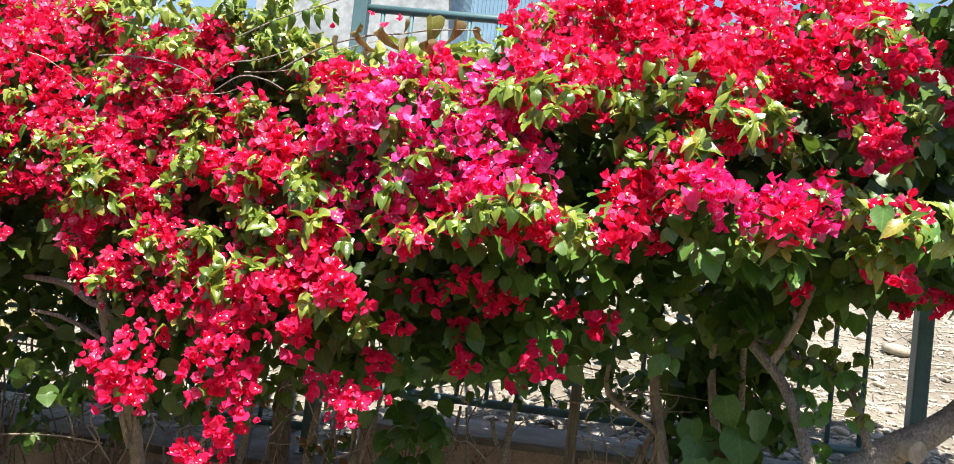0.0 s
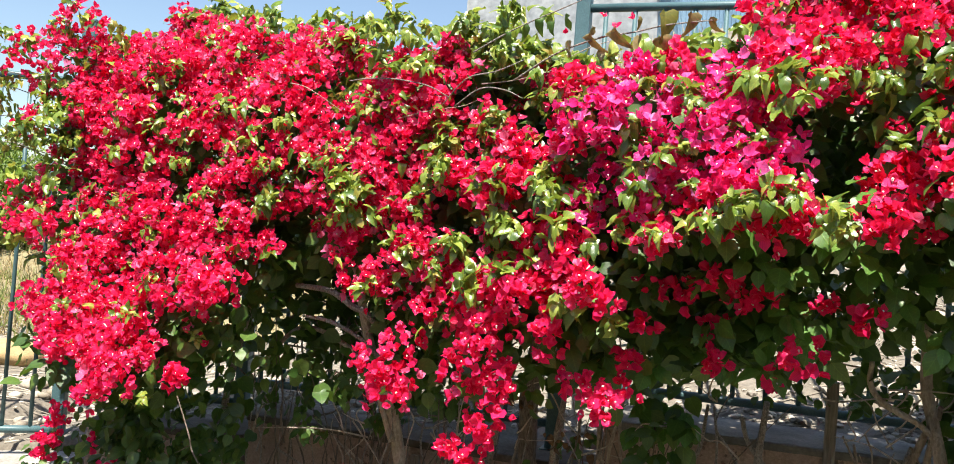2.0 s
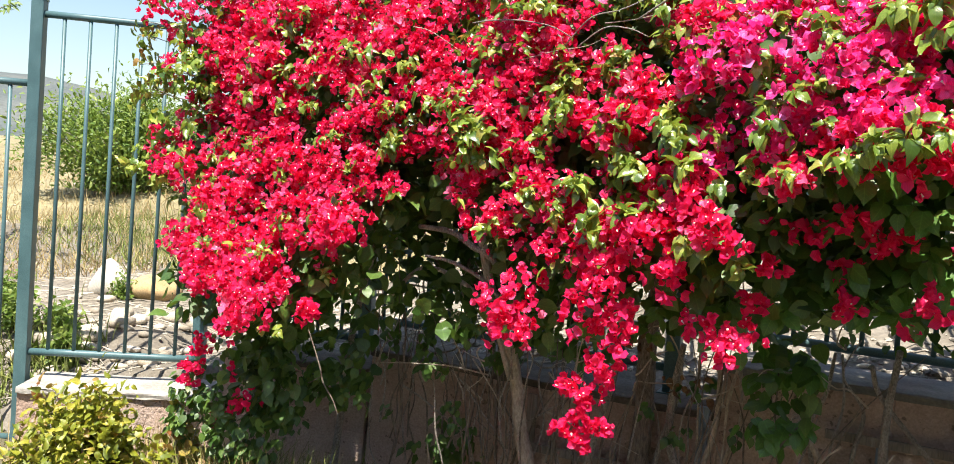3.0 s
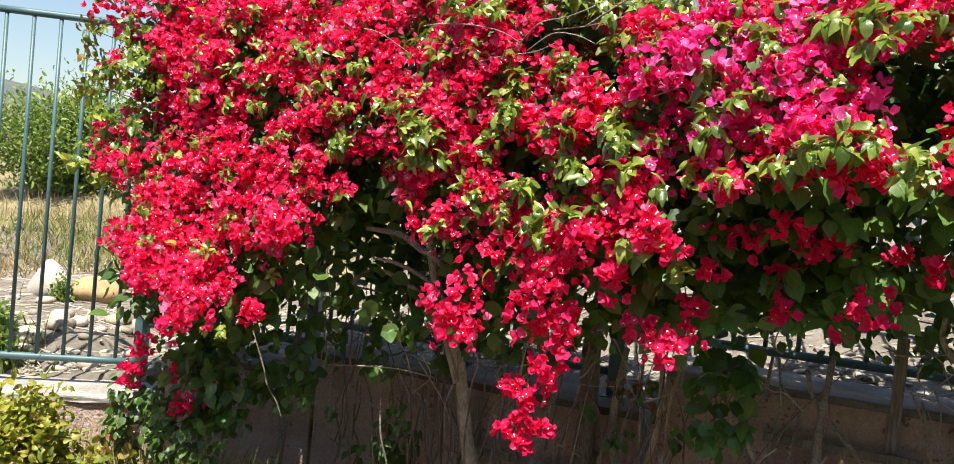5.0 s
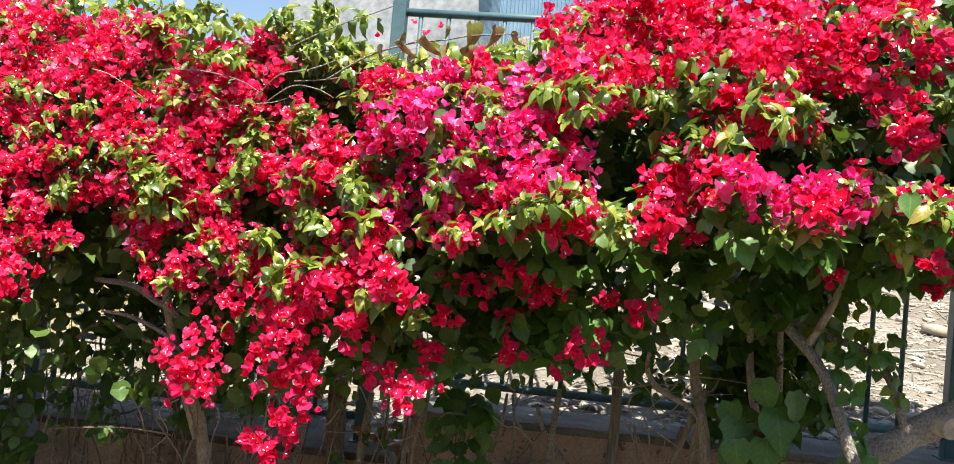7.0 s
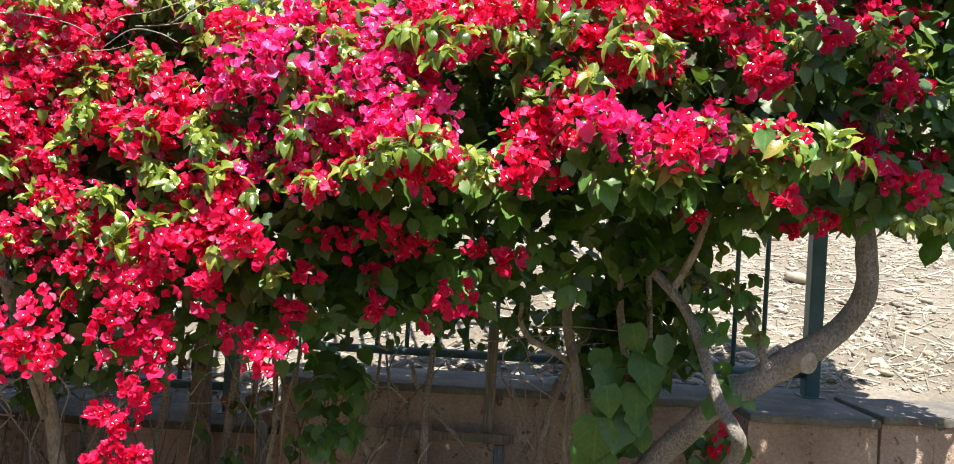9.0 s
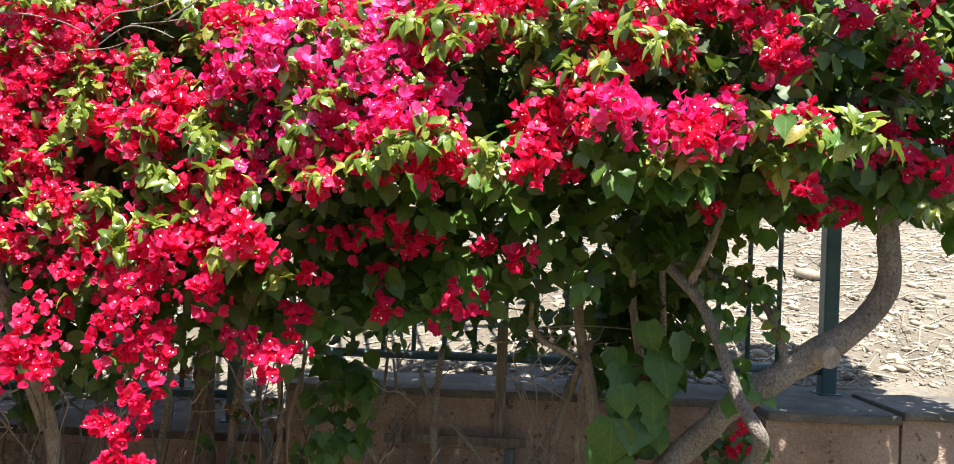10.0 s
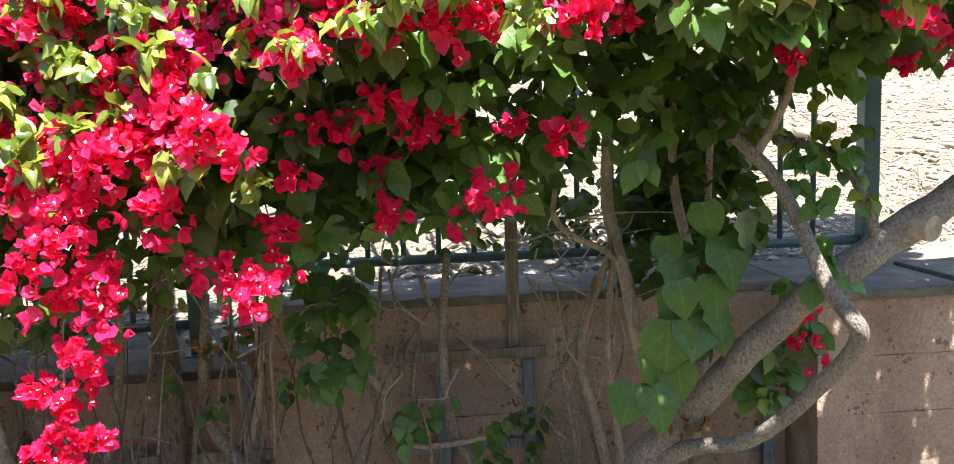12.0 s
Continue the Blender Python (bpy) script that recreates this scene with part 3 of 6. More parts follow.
LOW_X = [-3.2, -2.95, -2.66, -2.50, -2.40, -2.20, -2.06, -1.95, -1.84, -1.65, -1.49, -1.40, -1.30, -1.20, -1.05, -0.84, -0.70, -0.56, -0.46, -0.33, -0.12, 0.0, 0.08, 0.16, 0.30, 0.45, 0.60, 0.75, 0.87, 1.18, 2.6]
LOW_Z = [1.40, 1.20, 1.02, 0.98, 0.92, 0.95, 1.08, 1.20, 1.34, 1.44, 1.37, 1.22, 1.14, 1.24, 1.22, 1.22, 1.28, 1.38, 1.48, 1.54, 1.60, 1.56, 1.64, 1.62, 1.69, 1.65, 1.64, 1.68, 1.70, 1.62, 1.60]
LEAFY_X = [-3.3, -2.87, -2.53, -1.9, -1.55, -0.83, -0.41, 0.11, 0.27, 0.51, 0.60, 0.85, 1.18, 2.6]
LEAFY_Z = [1.35, 0.92, 0.72, 0.88, 0.88, 1.0, 1.10, 1.20, 1.28, 1.34, 1.36, 1.46, 1.54, 1.54]
TOP_X = [-3.4, -3.2, -3.0, -2.85, -2.65, -2.5, -2.2, -1.8, -1.55, -1.4, -1.1, -0.85, -0.74, -0.6, -0.5, -0.37, -0.27, -0.2, -0.15, -0.05, 0.1, 0.6, 1.0, 2.6]
TOP_Z = [1.95, 2.20, 2.40, 2.56, 2.52, 2.44, 2.38, 2.36, 2.26, 2.25, 2.26, 2.16, 2.11, 2.09, 2.15, 2.20, 2.16, 2.20, 2.34, 2.42, 2.48, 2.55, 2.68, 2.70]
# where the bracts are magenta, and dark gaps between the masses: x, z, half width, half height
MAGENTA_PATCHES = [(-0.40, 1.86, 0.25, 0.22), (-0.60, 1.66, 0.11, 0.10), (-0.31, 2.01, 0.18, 0.12), (-0.22, 1.84, 0.15, 0.14), (-0.10, 1.95, 0.10, 0.10), (-0.04, 1.86, 0.07, 0.12), (0.45, 1.74, 0.10, 0.05), (0.71, 1.74, 0.12, 0.06)]
DARK_PATCHES = [(0.09, 1.82, 0.065, 0.15), (-1.06, 2.02, 0.13, 0.05), (-0.92, 2.00, 0.09, 0.05), (-0.77, 1.91, 0.07, 0.055), (-1.11, 1.59, 0.055, 0.055), (0.51, 1.84, 0.075, 0.055), (0.94, 1.94, 0.06, 0.18), (1.06, 1.87, 0.07, 0.12), (-1.77, 1.54, 0.06, 0.07),
                (0.33, 2.10, 0.04, 0.05), (-0.52, 1.58, 0.04, 0.07), (-0.05, 1.56, 0.06, 0.05), (-0.32, 1.47, 0.09, 0.06), (-2.58, 2.05, 0.08, 0.035), (-2.96, 1.84, 0.07, 0.05), (-2.21, 1.57, 0.10, 0.05), (-2.84, 1.66, 0.07, 0.07), (-1.89, 1.52, 0.06, 0.05), (-1.70, 1.22, 0.22, 0.18), (1.36, 1.90, 0.06, 0.14)]
# sprays that hang singly in the shade under the overhang: x, z, half width, half height
SHADED_SPRAYS = [(-0.21, 1.47, 0.06, 0.04), (-0.31, 1.42, 0.04, 0.05), (-0.08, 1.43, 0.05, 0.03), (0.02, 1.27, 0.07, 0.05), (-0.15, 1.41, 0.04, 0.04), (-0.47, 1.20, 0.05, 0.04), (-0.24, 1.22, 0.05, 0.03), (-0.47, 1.11, 0.04, 0.04), (-0.42, 1.31, 0.04, 0.04), (0.17, 1.39, 0.04, 0.03),
                 (0.07, 1.42, 0.03, 0.02), (0.17, 1.60, 0.04, 0.03), (0.28, 1.63, 0.04, 0.03), (-0.53, 1.37, 0.06, 0.04), (0.93, 1.61, 0.05, 0.03), (0.82, 1.64, 0.04, 0.05), (0.72, 1.55, 0.03, 0.02), (1.08, 1.55, 0.04, 0.03)]
# sprays that hang in the sun below the mass
SUNNY_SPRAYS = [(-1.29, 1.11, 0.09, 0.08), (-1.25, 1.00, 0.09, 0.07), (-1.23, 1.17, 0.08, 0.08), (-1.19, 1.06, 0.07, 0.06), (-0.90, 1.21, 0.08, 0.10), (-0.97, 1.11, 0.08, 0.08), (-0.85, 1.10, 0.07, 0.07), (-0.70, 1.26, 0.07, 0.08), (-0.80, 1.37, 0.07, 0.06), (-0.53, 1.08, 0.06, 0.07),
                (-0.60, 1.13, 0.05, 0.05), (-0.87, 0.99, 0.08, 0.05), (-1.97, 1.27, 0.09, 0.10), (-1.90, 1.31, 0.06, 0.08), (-2.30, 1.05, 0.12, 0.12), (-2.22, 0.97, 0.10, 0.08), (-2.51, 1.07, 0.08, 0.08), (-2.63, 1.12, 0.08, 0.07), (-2.74, 1.20, 0.07, 0.06), (-2.57, 1.02, 0.06, 0.05), (-2.35, 0.88, 0.06, 0.06), (-2.05, 0.96, 0.05, 0.07), (-2.15, 1.22, 0.06, 0.07), (-3.01, 1.47, 0.10, 0.07)]
# the tassel that hangs lowest, in front of the dark trunk
TASSEL = [(-0.90, 0.93, 0.05, 0.04), (-1.00, 0.88, 0.035, 0.035), (-0.92, 0.85, 0.04, 0.035), (-0.94, 0.77, 0.045, 0.035), (-1.0, 0.73, 0.035, 0.03), (-0.875, 0.76, 0.03, 0.025), (-0.945, 0.70, 0.03, 0.025)]
# flowers in the shade of the hedge's far end
END_SPRAYS = [(1.25, 2.14, 0.07, 0.11), (1.24, 1.96, 0.07, 0.08), (1.21, 1.76, 0.08, 0.10), (1.18, 1.68, 0.07, 0.06), (1.30, 1.66, 0.04, 0.05), (1.45, 2.23, 0.06, 0.04), (1.42, 2.00, 0.06, 0.04), (1.43, 1.77, 0.04, 0.03), (1.04, 1.55, 0.04, 0.03), (1.35, 2.06, 0.03, 0.03), (1.04, 2.08, 0.05, 0.04), (1.14, 1.82, 0.05, 0.05), (1.25, 2.25, 0.09, 0.04)]
# rosettes of glossy young leaves standing off the face: x, z, radius
LEFT_TUFTS = [(-3.12, 2.21, 0.08), (-3.04, 1.97, 0.07), (-2.97, 1.84, 0.10), (-3.16, 2.08, 0.08), (-2.95, 2.28, 0.08), (-2.30, 1.74, 0.06), (-2.10, 1.63, 0.06), (-1.88, 1.74, 0.08), (-1.85, 1.63, 0.09), (-2.34, 2.00, 0.05), (-1.78, 1.89, 0.05), (-1.53, 1.84, 0.05), (-2.36, 1.47, 0.05), (-2.72, 1.43, 0.06), (-2.20, 1.30, 0.04), (-2.26, 1.17, 0.06),
              (-2.57, 1.18, 0.06), (-2.21, 0.88, 0.06), (-1.50, 1.69, 0.11), (-1.45, 1.59, 0.11), (-1.80, 1.73, 0.05), (-1.70, 1.77, 0.06), (-1.12, 1.77, 0.07), (-1.25, 1.51, 0.08), (-1.21, 1.48, 0.06), (-1.10, 1.42, 0.06), (-0.99, 1.38, 0.07), (-1.01, 1.53, 0.09), (-0.97, 1.67, 0.07)]
MIDDLE_TUFTS = [(-0.86, 1.61, 0.08), (-0.83, 1.56, 0.06), (-0.75, 1.73, 0.09), (-0.72, 1.66, 0.06), (-0.44, 1.71, 0.06), (-0.48, 1.61, 0.05), (-0.27, 1.71, 0.05), (-0.32, 1.81, 0.05), (-0.62, 1.36, 0.06), (-0.52, 1.31, 0.05), (-0.36, 1.57, 0.05), (-0.22, 1.64, 0.07), (-0.15, 1.83, 0.06), (-0.16, 1.67, 0.06), (-0.06, 1.68, 0.07), (0.03, 1.64, 0.05), (-0.05, 1.98, 0.06), (-0.14, 1.98, 0.07), (-0.22, 2.00, 0.05), (-0.31, 1.94, 0.04)]
RIGHT_TUFTS = [(0.09, 1.66, 0.06), (0.29, 1.90, 0.06), (0.47, 2.06, 0.06), (0.45, 1.95, 0.07), (0.53, 1.99, 0.07), (0.62, 1.93, 0.06), (0.26, 2.04, 0.06), (0.19, 2.02, 0.05), (0.10, 2.01, 0.06), (0.15, 2.16, 0.05), (0.81, 2.29, 0.07), (0.94, 2.30, 0.07), (0.71, 2.38, 0.06), (0.87, 2.01, 0.04), (0.82, 1.79, 0.07), (0.79, 1.68, 0.08), (0.89, 1.70, 0.09), (0.53, 1.65, 0.08), (1.37, 1.60, 0.09), (1.24, 1.84, 0.05), (1.21, 2.10, 0.06), (1.41, 2.09, 0.06), (1.27, 1.58, 0.06)]
# thin twigs of small bronze-green leaves: x, z, reach
BRONZE_TWIGS = [(-1.91, 2.20, 0.10), (-1.64, 2.08, 0.14), (-1.40, 2.00, 0.10), (-1.47, 2.05, 0.08), (-1.23, 2.20, 0.11), (-1.06, 2.25, 0.11), (-0.86, 2.16, 0.11), (-0.77, 2.03, 0.08), (-0.61, 2.02, 0.08), (-0.68, 1.96, 0.08), (-0.49, 2.03, 0.05), (-0.96, 1.93, 0.06), (-1.22, 1.91, 0.08), (-1.16, 1.86, 0.06), (-0.83, 1.86, 0.05), (-1.18, 2.29, 0.09), (-2.05, 2.13, 0.08), (-2.45, 1.90, 0.06)]


def in_patch(x, z, patches, grow=1.0):
    return any(((x - a) / (c * grow)) ** 2 + ((z - b) / (d * grow)) ** 2 < 1 for a, b, c, d in patches)


def low_z(x):
    return float(np.interp(x, LOW_X, LOW_Z))


def leafy_z(x):
    return float(np.interp(x, LEAFY_X, LEAFY_Z))


def top_z(x):
    return float(np.interp(x, TOP_X, TOP_Z))


def front_y(x, z):
    """The hedge's face: mounded masses that overhang the hollow below and lean back to the top."""
    y = float(np.interp(x, FRONT_X, FRONT_Y)) + 0.9 * max(0.0, z - 1.95) ** 1.4 + 0.16 * (z - 1.6)
    under = max(0.0, low_z(x) - z)
    k = min(1.0, under / 0.14)
    y += float(np.interp(x, [-0.6, -0.38, -0.15, 1.0, 1.2], [0.0, 0.14, 0.26, 0.26, 0.1])) * k * k * (3 - 2 * k)
    y += float(np.interp(x, [-1.0, -0.2], [0.55, 0.15])) * under
    for cx, cz, w, h, out in ((-0.42, 1.66, 0.32, 0.28, -0.14), (0.45, 1.74, 0.30, 0.22, -0.09), (-2.40, 1.02, 0.38, 0.28, -0.20), (0.10, 1.82, 0.07, 0.2, 0.22), (-0.04, 1.66, 0.16, 0.10, -0.09), (0.85, 1.72, 0.14, 0.12, -0.06), (-1.7, 1.2, 0.2, 0.15, 0.15)):
        y += out * math.exp(-((x - cx) / w) ** 2 - ((z - cz) / h) ** 2)
    return y + (0.24 if x < 0.1 else 0.36) * (mound(x, z) - 0.36) + 0.07 * noise.noise((x * 2.3, z * 2.3, 1.0)) + 0.05 * noise.noise((x * 5.5, z * 5.5, 4.0))


def mound(x, z):
    """0 at the middle of each flowering mound, past 0.5 in the creases between them."""
    return noise.voronoi((x * 5.0 + 0.5 * noise.noise((x * 3, z * 3, 2.0)), z * 5.0, 0.7))[0][0]


PLANTS = {}
for key, label, at in (("left", "red-flowering bougainvillea trained along the fence, dense with bracts", (-1.40, 3.2)),
                       ("centre", "magenta-red bougainvillea with a grey upright trunk, hanging over the wall", (-1.02, 3.36)),
                       ("right", "red bougainvillea with a thick leaning trunk and heart-shaped leaves", (0.46, 3.0))):
    PLANTS[key] = thing("bougainvillea", label, "shrub", at[0], at[1], 0, "bougainvilleas grown into one hedge")


def own(points, plant):
    """World points of a limb, seen from the plant's foot."""
    return [(x - plant.location.x, y - plant.location.y, z, r) for x, y, z, r in points]


HEAPS = {}          # (plant, part) -> what is placed there


def key_at(x):
    return "left" if x < -0.95 else "centre" if x < 0.08 else "right"


def spray(x, y, z, wide, tall, count, kind, g, lone=False):
    """A bunch of bract triplets round a drooping shoot."""
    for _ in range(count):
        d = g.normal(0, 1, 3)
        d[1] = -abs(d[1]) * 1.1
        d /= np.linalg.norm(d)
        r = g.uniform(0.45, 1.08)
        at = np.array((x, y, z)) + d * r * np.array((wide, min(wide, 0.09), tall))
        axis = d * np.array((1, 0.9, 0.8)) + np.array((0, -0.25, 0.55)) + g.normal(0, 0.5, 3)
        HEAPS.setdefault((key_at(x), "lone_" + kind if lone else kind), []).append((TRIPLETS[g.integers(len(TRIPLETS))], frame_of(axis, g.uniform(0, 6.28)), g.uniform(0.52, 0.84) * (0.87 if x < -1.1 and not lone else 1.0), at))


def sprig(x, y, z, reach, count, kind, g, droop=0.55, size=(0.042, 0.066)):
    """A leafy shoot: leaves round its tip, bent down by their weight."""
    for _ in range(count):
        d = g.normal(0, 1, 3)
        d[1] = -abs(d[1])
        d /= np.linalg.norm(d)
        at = np.array((x, y, z)) + d * reach * g.uniform(0.1, 0.9)
        tip = d * np.array((1, 0.7, 0.5)) + np.array((0, -0.25, -droop)) + g.normal(0, 0.36, 3)
        face = np.array((0, -0.6, 0.8)) + 0.6 * d + g.normal(0, 0.45, 3)
        HEAPS.setdefault((key_at(x), kind), []).append((LEAVES[g.integers(len(LEAVES))], leaf_frame(tip, face, g.normal(0, 0.3)), g.uniform(*size), at))


def shoot(x, y, z, g, count=14, size=(0.026, 0.050), out=0.075):
    """A young shoot standing off the face: a few nodes along it, a rosette of curled, drooping leaves at each."""
    way = np.array((g.normal(0, 0.5), -1.0, g.uniform(-0.1, 0.7)))
    way /= np.linalg.norm(way)
    for k in range(count):
        u = (k + g.random()) / count
        at = np.array((x, y, z)) + way * out * u + np.array((0, 0, -0.03 * u * u)) + g.normal(0, 0.006, 3)
        a = g.uniform(0, 6.28)
        ring = np.array((math.cos(a), 0.35 * math.sin(a), math.sin(a)))
        tip = ring + way * 0.6 + np.array((0, 0, -0.55)) + g.normal(0, 0.2, 3)
        face = way * 0.7 + np.array((0, 0, 0.9)) + g.normal(0, 0.25, 3)
        HEAPS.setdefault((key_at(x), "young"), []).append((CURLED[g.integers(len(CURLED))], leaf_frame(tip, face, g.normal(0, 0.25)), g.uniform(*size), at))


def spread(lo_x, hi_x, lo, hi, gap, tries, g):
    """Well-spaced places on the hedge's face."""
    out, cells = [], {}
    for _ in range(tries):
        x = g.uniform(lo_x, hi_x)
        a, b = lo(x), hi(x)
        if b <= a:
            continue
        z = g.uniform(0.5, 3.0)
        if not a < z < b:
            continue
        c = (int(x / gap), int(z / gap))
        if any((x - p) ** 2 + (z - q) ** 2 < gap * gap for i in (-1, 0, 1) for j in (-1, 0, 1) for p, q in cells.get((c[0] + i, c[1] + j), ())):
            continue
        cells.setdefault(c, []).append((x, z))
        out.append((x, z))
    return out


def hue(x, z):
    return "magenta" if in_patch(x, z, MAGENTA_PATCHES, 1.12 + 0.3 * noise.noise((x * 21, z * 21, 3.0))) else "rose" if x < 0.05 + 0.1 * noise.noise((x * 4, z * 4, 6.0)) else "red"


def tuft(x, y, z, r, g):
    """A rosette of young leaves at the tips of a few shoots."""
    long = min(0.054, max(0.033, 0.76 * r)) if x > -1.0 else min(0.046, max(0.028, 0.55 * r))
    for _ in range(max(2, int(r / 0.017))):
        shoot(x + g.normal(0, 0.34 * r), y + g.uniform(-0.02, 0.03), z + g.normal(0, 0.26 * r), g, 8, (0.6 * long, long), 0.07)


def bronze_twig(x, y, z, reach, g):
    """Small bronze-green leaves in pairs along thin arching shoots."""
    for _ in range(5):
        a = g.uniform(-0.6, 0.9) + (math.pi if g.random() < 0.4 else 0)
        way = np.array((math.cos(a), -0.35, math.sin(a)))
        for k in range(15):
            u = (k + g.random()) / 15
            at = np.array((x, y, z)) + way * reach * (u - 0.3) * 1.2 + np.array((0, 0, -0.03 * u * u)) + g.normal(0, 0.010, 3)
            tip = way * 0.5 + g.normal(0, 0.6, 3) + np.array((0, 0, -0.3))
            face = np.array((0, -0.5, 0.9)) + g.normal(0, 0.4, 3)
            HEAPS.setdefault((key_at(x), "bronze" if g.random() < 0.45 else "young"), []).append((CURLED[g.integers(len(CURLED))], leaf_frame(tip, face, g.normal(0, 0.25)), g.uniform(0.022, 0.042), at))


def grow_face():
    g = np.random.default_rng(21)
    # flowering upper face
    for x, z in spread(-3.10, 1.62, lambda x: low_z(x) + 0.03, lambda x: top_z(x) - 0.05, 0.060, 28000, g):
        if in_patch(x, z, DARK_PATCHES, 1.28) or x < -3.0 + 0.33 * max(0.0, 1.75 - z):
            continue
        crease = mound(x, z)
        if crease > (0.62 if x < 0.1 else 0.52) and g.random() < 0.6:
            sprig(x, front_y(x, z) + 0.04, z, 0.06, 5, "leaf", g, 0.7, (0.035, 0.06))
            continue
        y = front_y(x, z) + g.uniform(-0.05, 0.05)
        if x > 0.98:
            if g.random() < 0.6:
                sprig(x, y + 0.03, z, 0.08, 9, "leaf", g, 0.8, (0.045, 0.075))
            continue
        if g.random() < (0.14 if x < -1.2 else 0.18 if x < -0.25 else 0.10):
            shoot(x, y - 0.01, z, g, 12, (0.026, 0.046) if x < -1.0 else (0.032, 0.056))
            spray(x, y + 0.03, z, 0.07, 0.07, 9, hue(x, z), g)
        else:
            spray(x, y, z, g.uniform(0.05, 0.085), g.uniform(0.05, 0.085), int(g.uniform(24, 36) * (1.25 if x < -1.1 else 1.0)), hue(x, z), g)
            if g.random() < (0.72 if x < -0.6 else 0.45):
                shoot(x + g.uniform(-0.05, 0.05), y - 0.03, z + g.uniform(-0.04, 0.04), g, 4, (0.024, 0.044), 0.05)
    for x, z, r in LEFT_TUFTS + MIDDLE_TUFTS + RIGHT_TUFTS:
        tuft(x, front_y(x, z) - 0.075, z, r, g)
    for x, z, r in BRONZE_TWIGS:
        bronze_twig(x, front_y(x, z) - 0.05, z, r, g)
    # sprays that hang below the mass, in the shade, in the sun and at the far end
    for x, z, w, h in SHADED_SPRAYS:
        spray(x, front_y(x, z) - 0.04, z, w, h, int(4800 * w * h + 8), "red", g, True)
    for x, z, w, h in SUNNY_SPRAYS:
        spray(x, front_y(x, z) - 0.10, z, w, h, int(4000 * w * h + 9), "rose", g, True)
    for x, z, w, h in TASSEL:
        spray(x, 2.46, z, w, h, int(5200 * w * h + 8), "red", g, True)
    for x, z, w, h in END_SPRAYS:
        spray(x, front_y(x, z) + 0.02, z, w, h, int(4200 * w * h + 8), "red", g, True)
    # green lower face
    for x, z in spread(-3.1, 1.6, leafy_z, lambda x: low_z(x) + 0.10, 0.085, 6000, g):
        if in_patch(x, z, DARK_PATCHES, 0.9):
            continue
        y = front_y(x, z) + g.uniform(0.02, 0.12)
        if x < -0.6:
            if g.random() < (0.36 if -2.2 < x < -1.4 else 0.45):
                sprig(x, y + 0.1, z, 0.10, 8, "leaf", g, 0.8, (0.04, 0.06))
        elif noise.noise((x * 5, z * 5, 8.0)) > -0.12:
            sprig(x, y + g.uniform(-0.04, 0.08), z, 0.075, 6, "hanging", g, 1.0, (0.045, 0.085))
            if x < 0.35 and g.random() < 0.15:
                spray(x, y - 0.03, z, 0.05, 0.04, 6, "red", g, True)
    # shoots over the top
    for i in range(170):
        x = g.uniform(-3.15, -0.1)
        z = top_z(x) + g.uniform(-0.08, 0.09)
        shoot(x, front_y(x, z) + g.uniform(0, 0.25), z, g, 10, (0.035, 0.06), 0.10)
    for i in range(60):
        x = g.uniform(-1.5, -0.62)
        shoot(x, 2.62 + g.uniform(0, 0.3), g.uniform(2.10, 2.34) if x < -0.85 else g.uniform(2.05, 2.16), g, 12, (0.026, 0.05), 0.10)
    for i in range(46):
        z = g.uniform(1.3, 2.25)
        shoot(-3.08 + g.uniform(-0.12, 0.14), front_y(-3.1, z) + g.uniform(-0.05, 0.3), z, g, 11, (0.03, 0.055), 0.11)
    # the flowering end of the hedge and the leaves behind it: x, z
    for x, z in ((-3.26, 2.27), (-3.30, 2.17), (-3.22, 2.10), (-3.15, 2.20), (-3.13, 2.30), (-3.12, 2.02), (-3.16, 1.93), (-3.18, 1.88), (-3.08, 1.80), (-3.10, 1.70), (-3.22, 1.62), (-3.29, 1.55), (-3.24, 1.50), (-3.17, 1.57), (-3.12, 1.48), (-3.18, 1.43), (-3.05, 1.40), (-3.08, 1.60), (-3.0, 2.28), (-2.92, 2.24), (-3.03, 2.18), (-2.90, 2.33), (-2.97, 2.40), (-3.08, 2.37)):
        spray(x, 2.84 + g.uniform(-0.04, 0.06), z, 0.075, 0.065, 22, "rose", g)
        sprig(x, 2.96, z, 0.09, 8, "leaf", g, 0.7, (0.026, 0.046))
        if g.random() < 0.7:
            shoot(x + g.uniform(-0.08, 0.04), 2.80, z + g.uniform(-0.06, 0.05), g, 7, (0.026, 0.046), 0.06)
    # leafy tips that stick out at the hedge's end
    for x, z in ((-3.44, 2.31), (-3.45, 2.13), (-3.40, 2.07), (-3.44, 1.94), (-3.36, 1.91), (-3.48, 1.82), (-3.37, 1.81), (-3.15, 2.33), (-3.05, 2.28), (-2.78, 2.31)):
        for _ in range(13):
            tip = np.array((g.normal(-0.2, 0.5), g.normal(0, 0.4), -1.0 + g.normal(0, 0.4)))
            face = np.array((g.normal(0, 0.7), -0.8, 0.4)) + g.normal(0, 0.3, 3)
            HEAPS.setdefault(("left", "bronze" if g.random() < 0.6 else "young"), []).append((CURLED[g.integers(len(CURLED))], leaf_frame(tip, face, 0.0), g.uniform(0.026, 0.050), np.array((x + g.normal(0.02, 0.028), 2.85 + g.normal(0, 0.03), z + g.normal(0, 0.035)))))
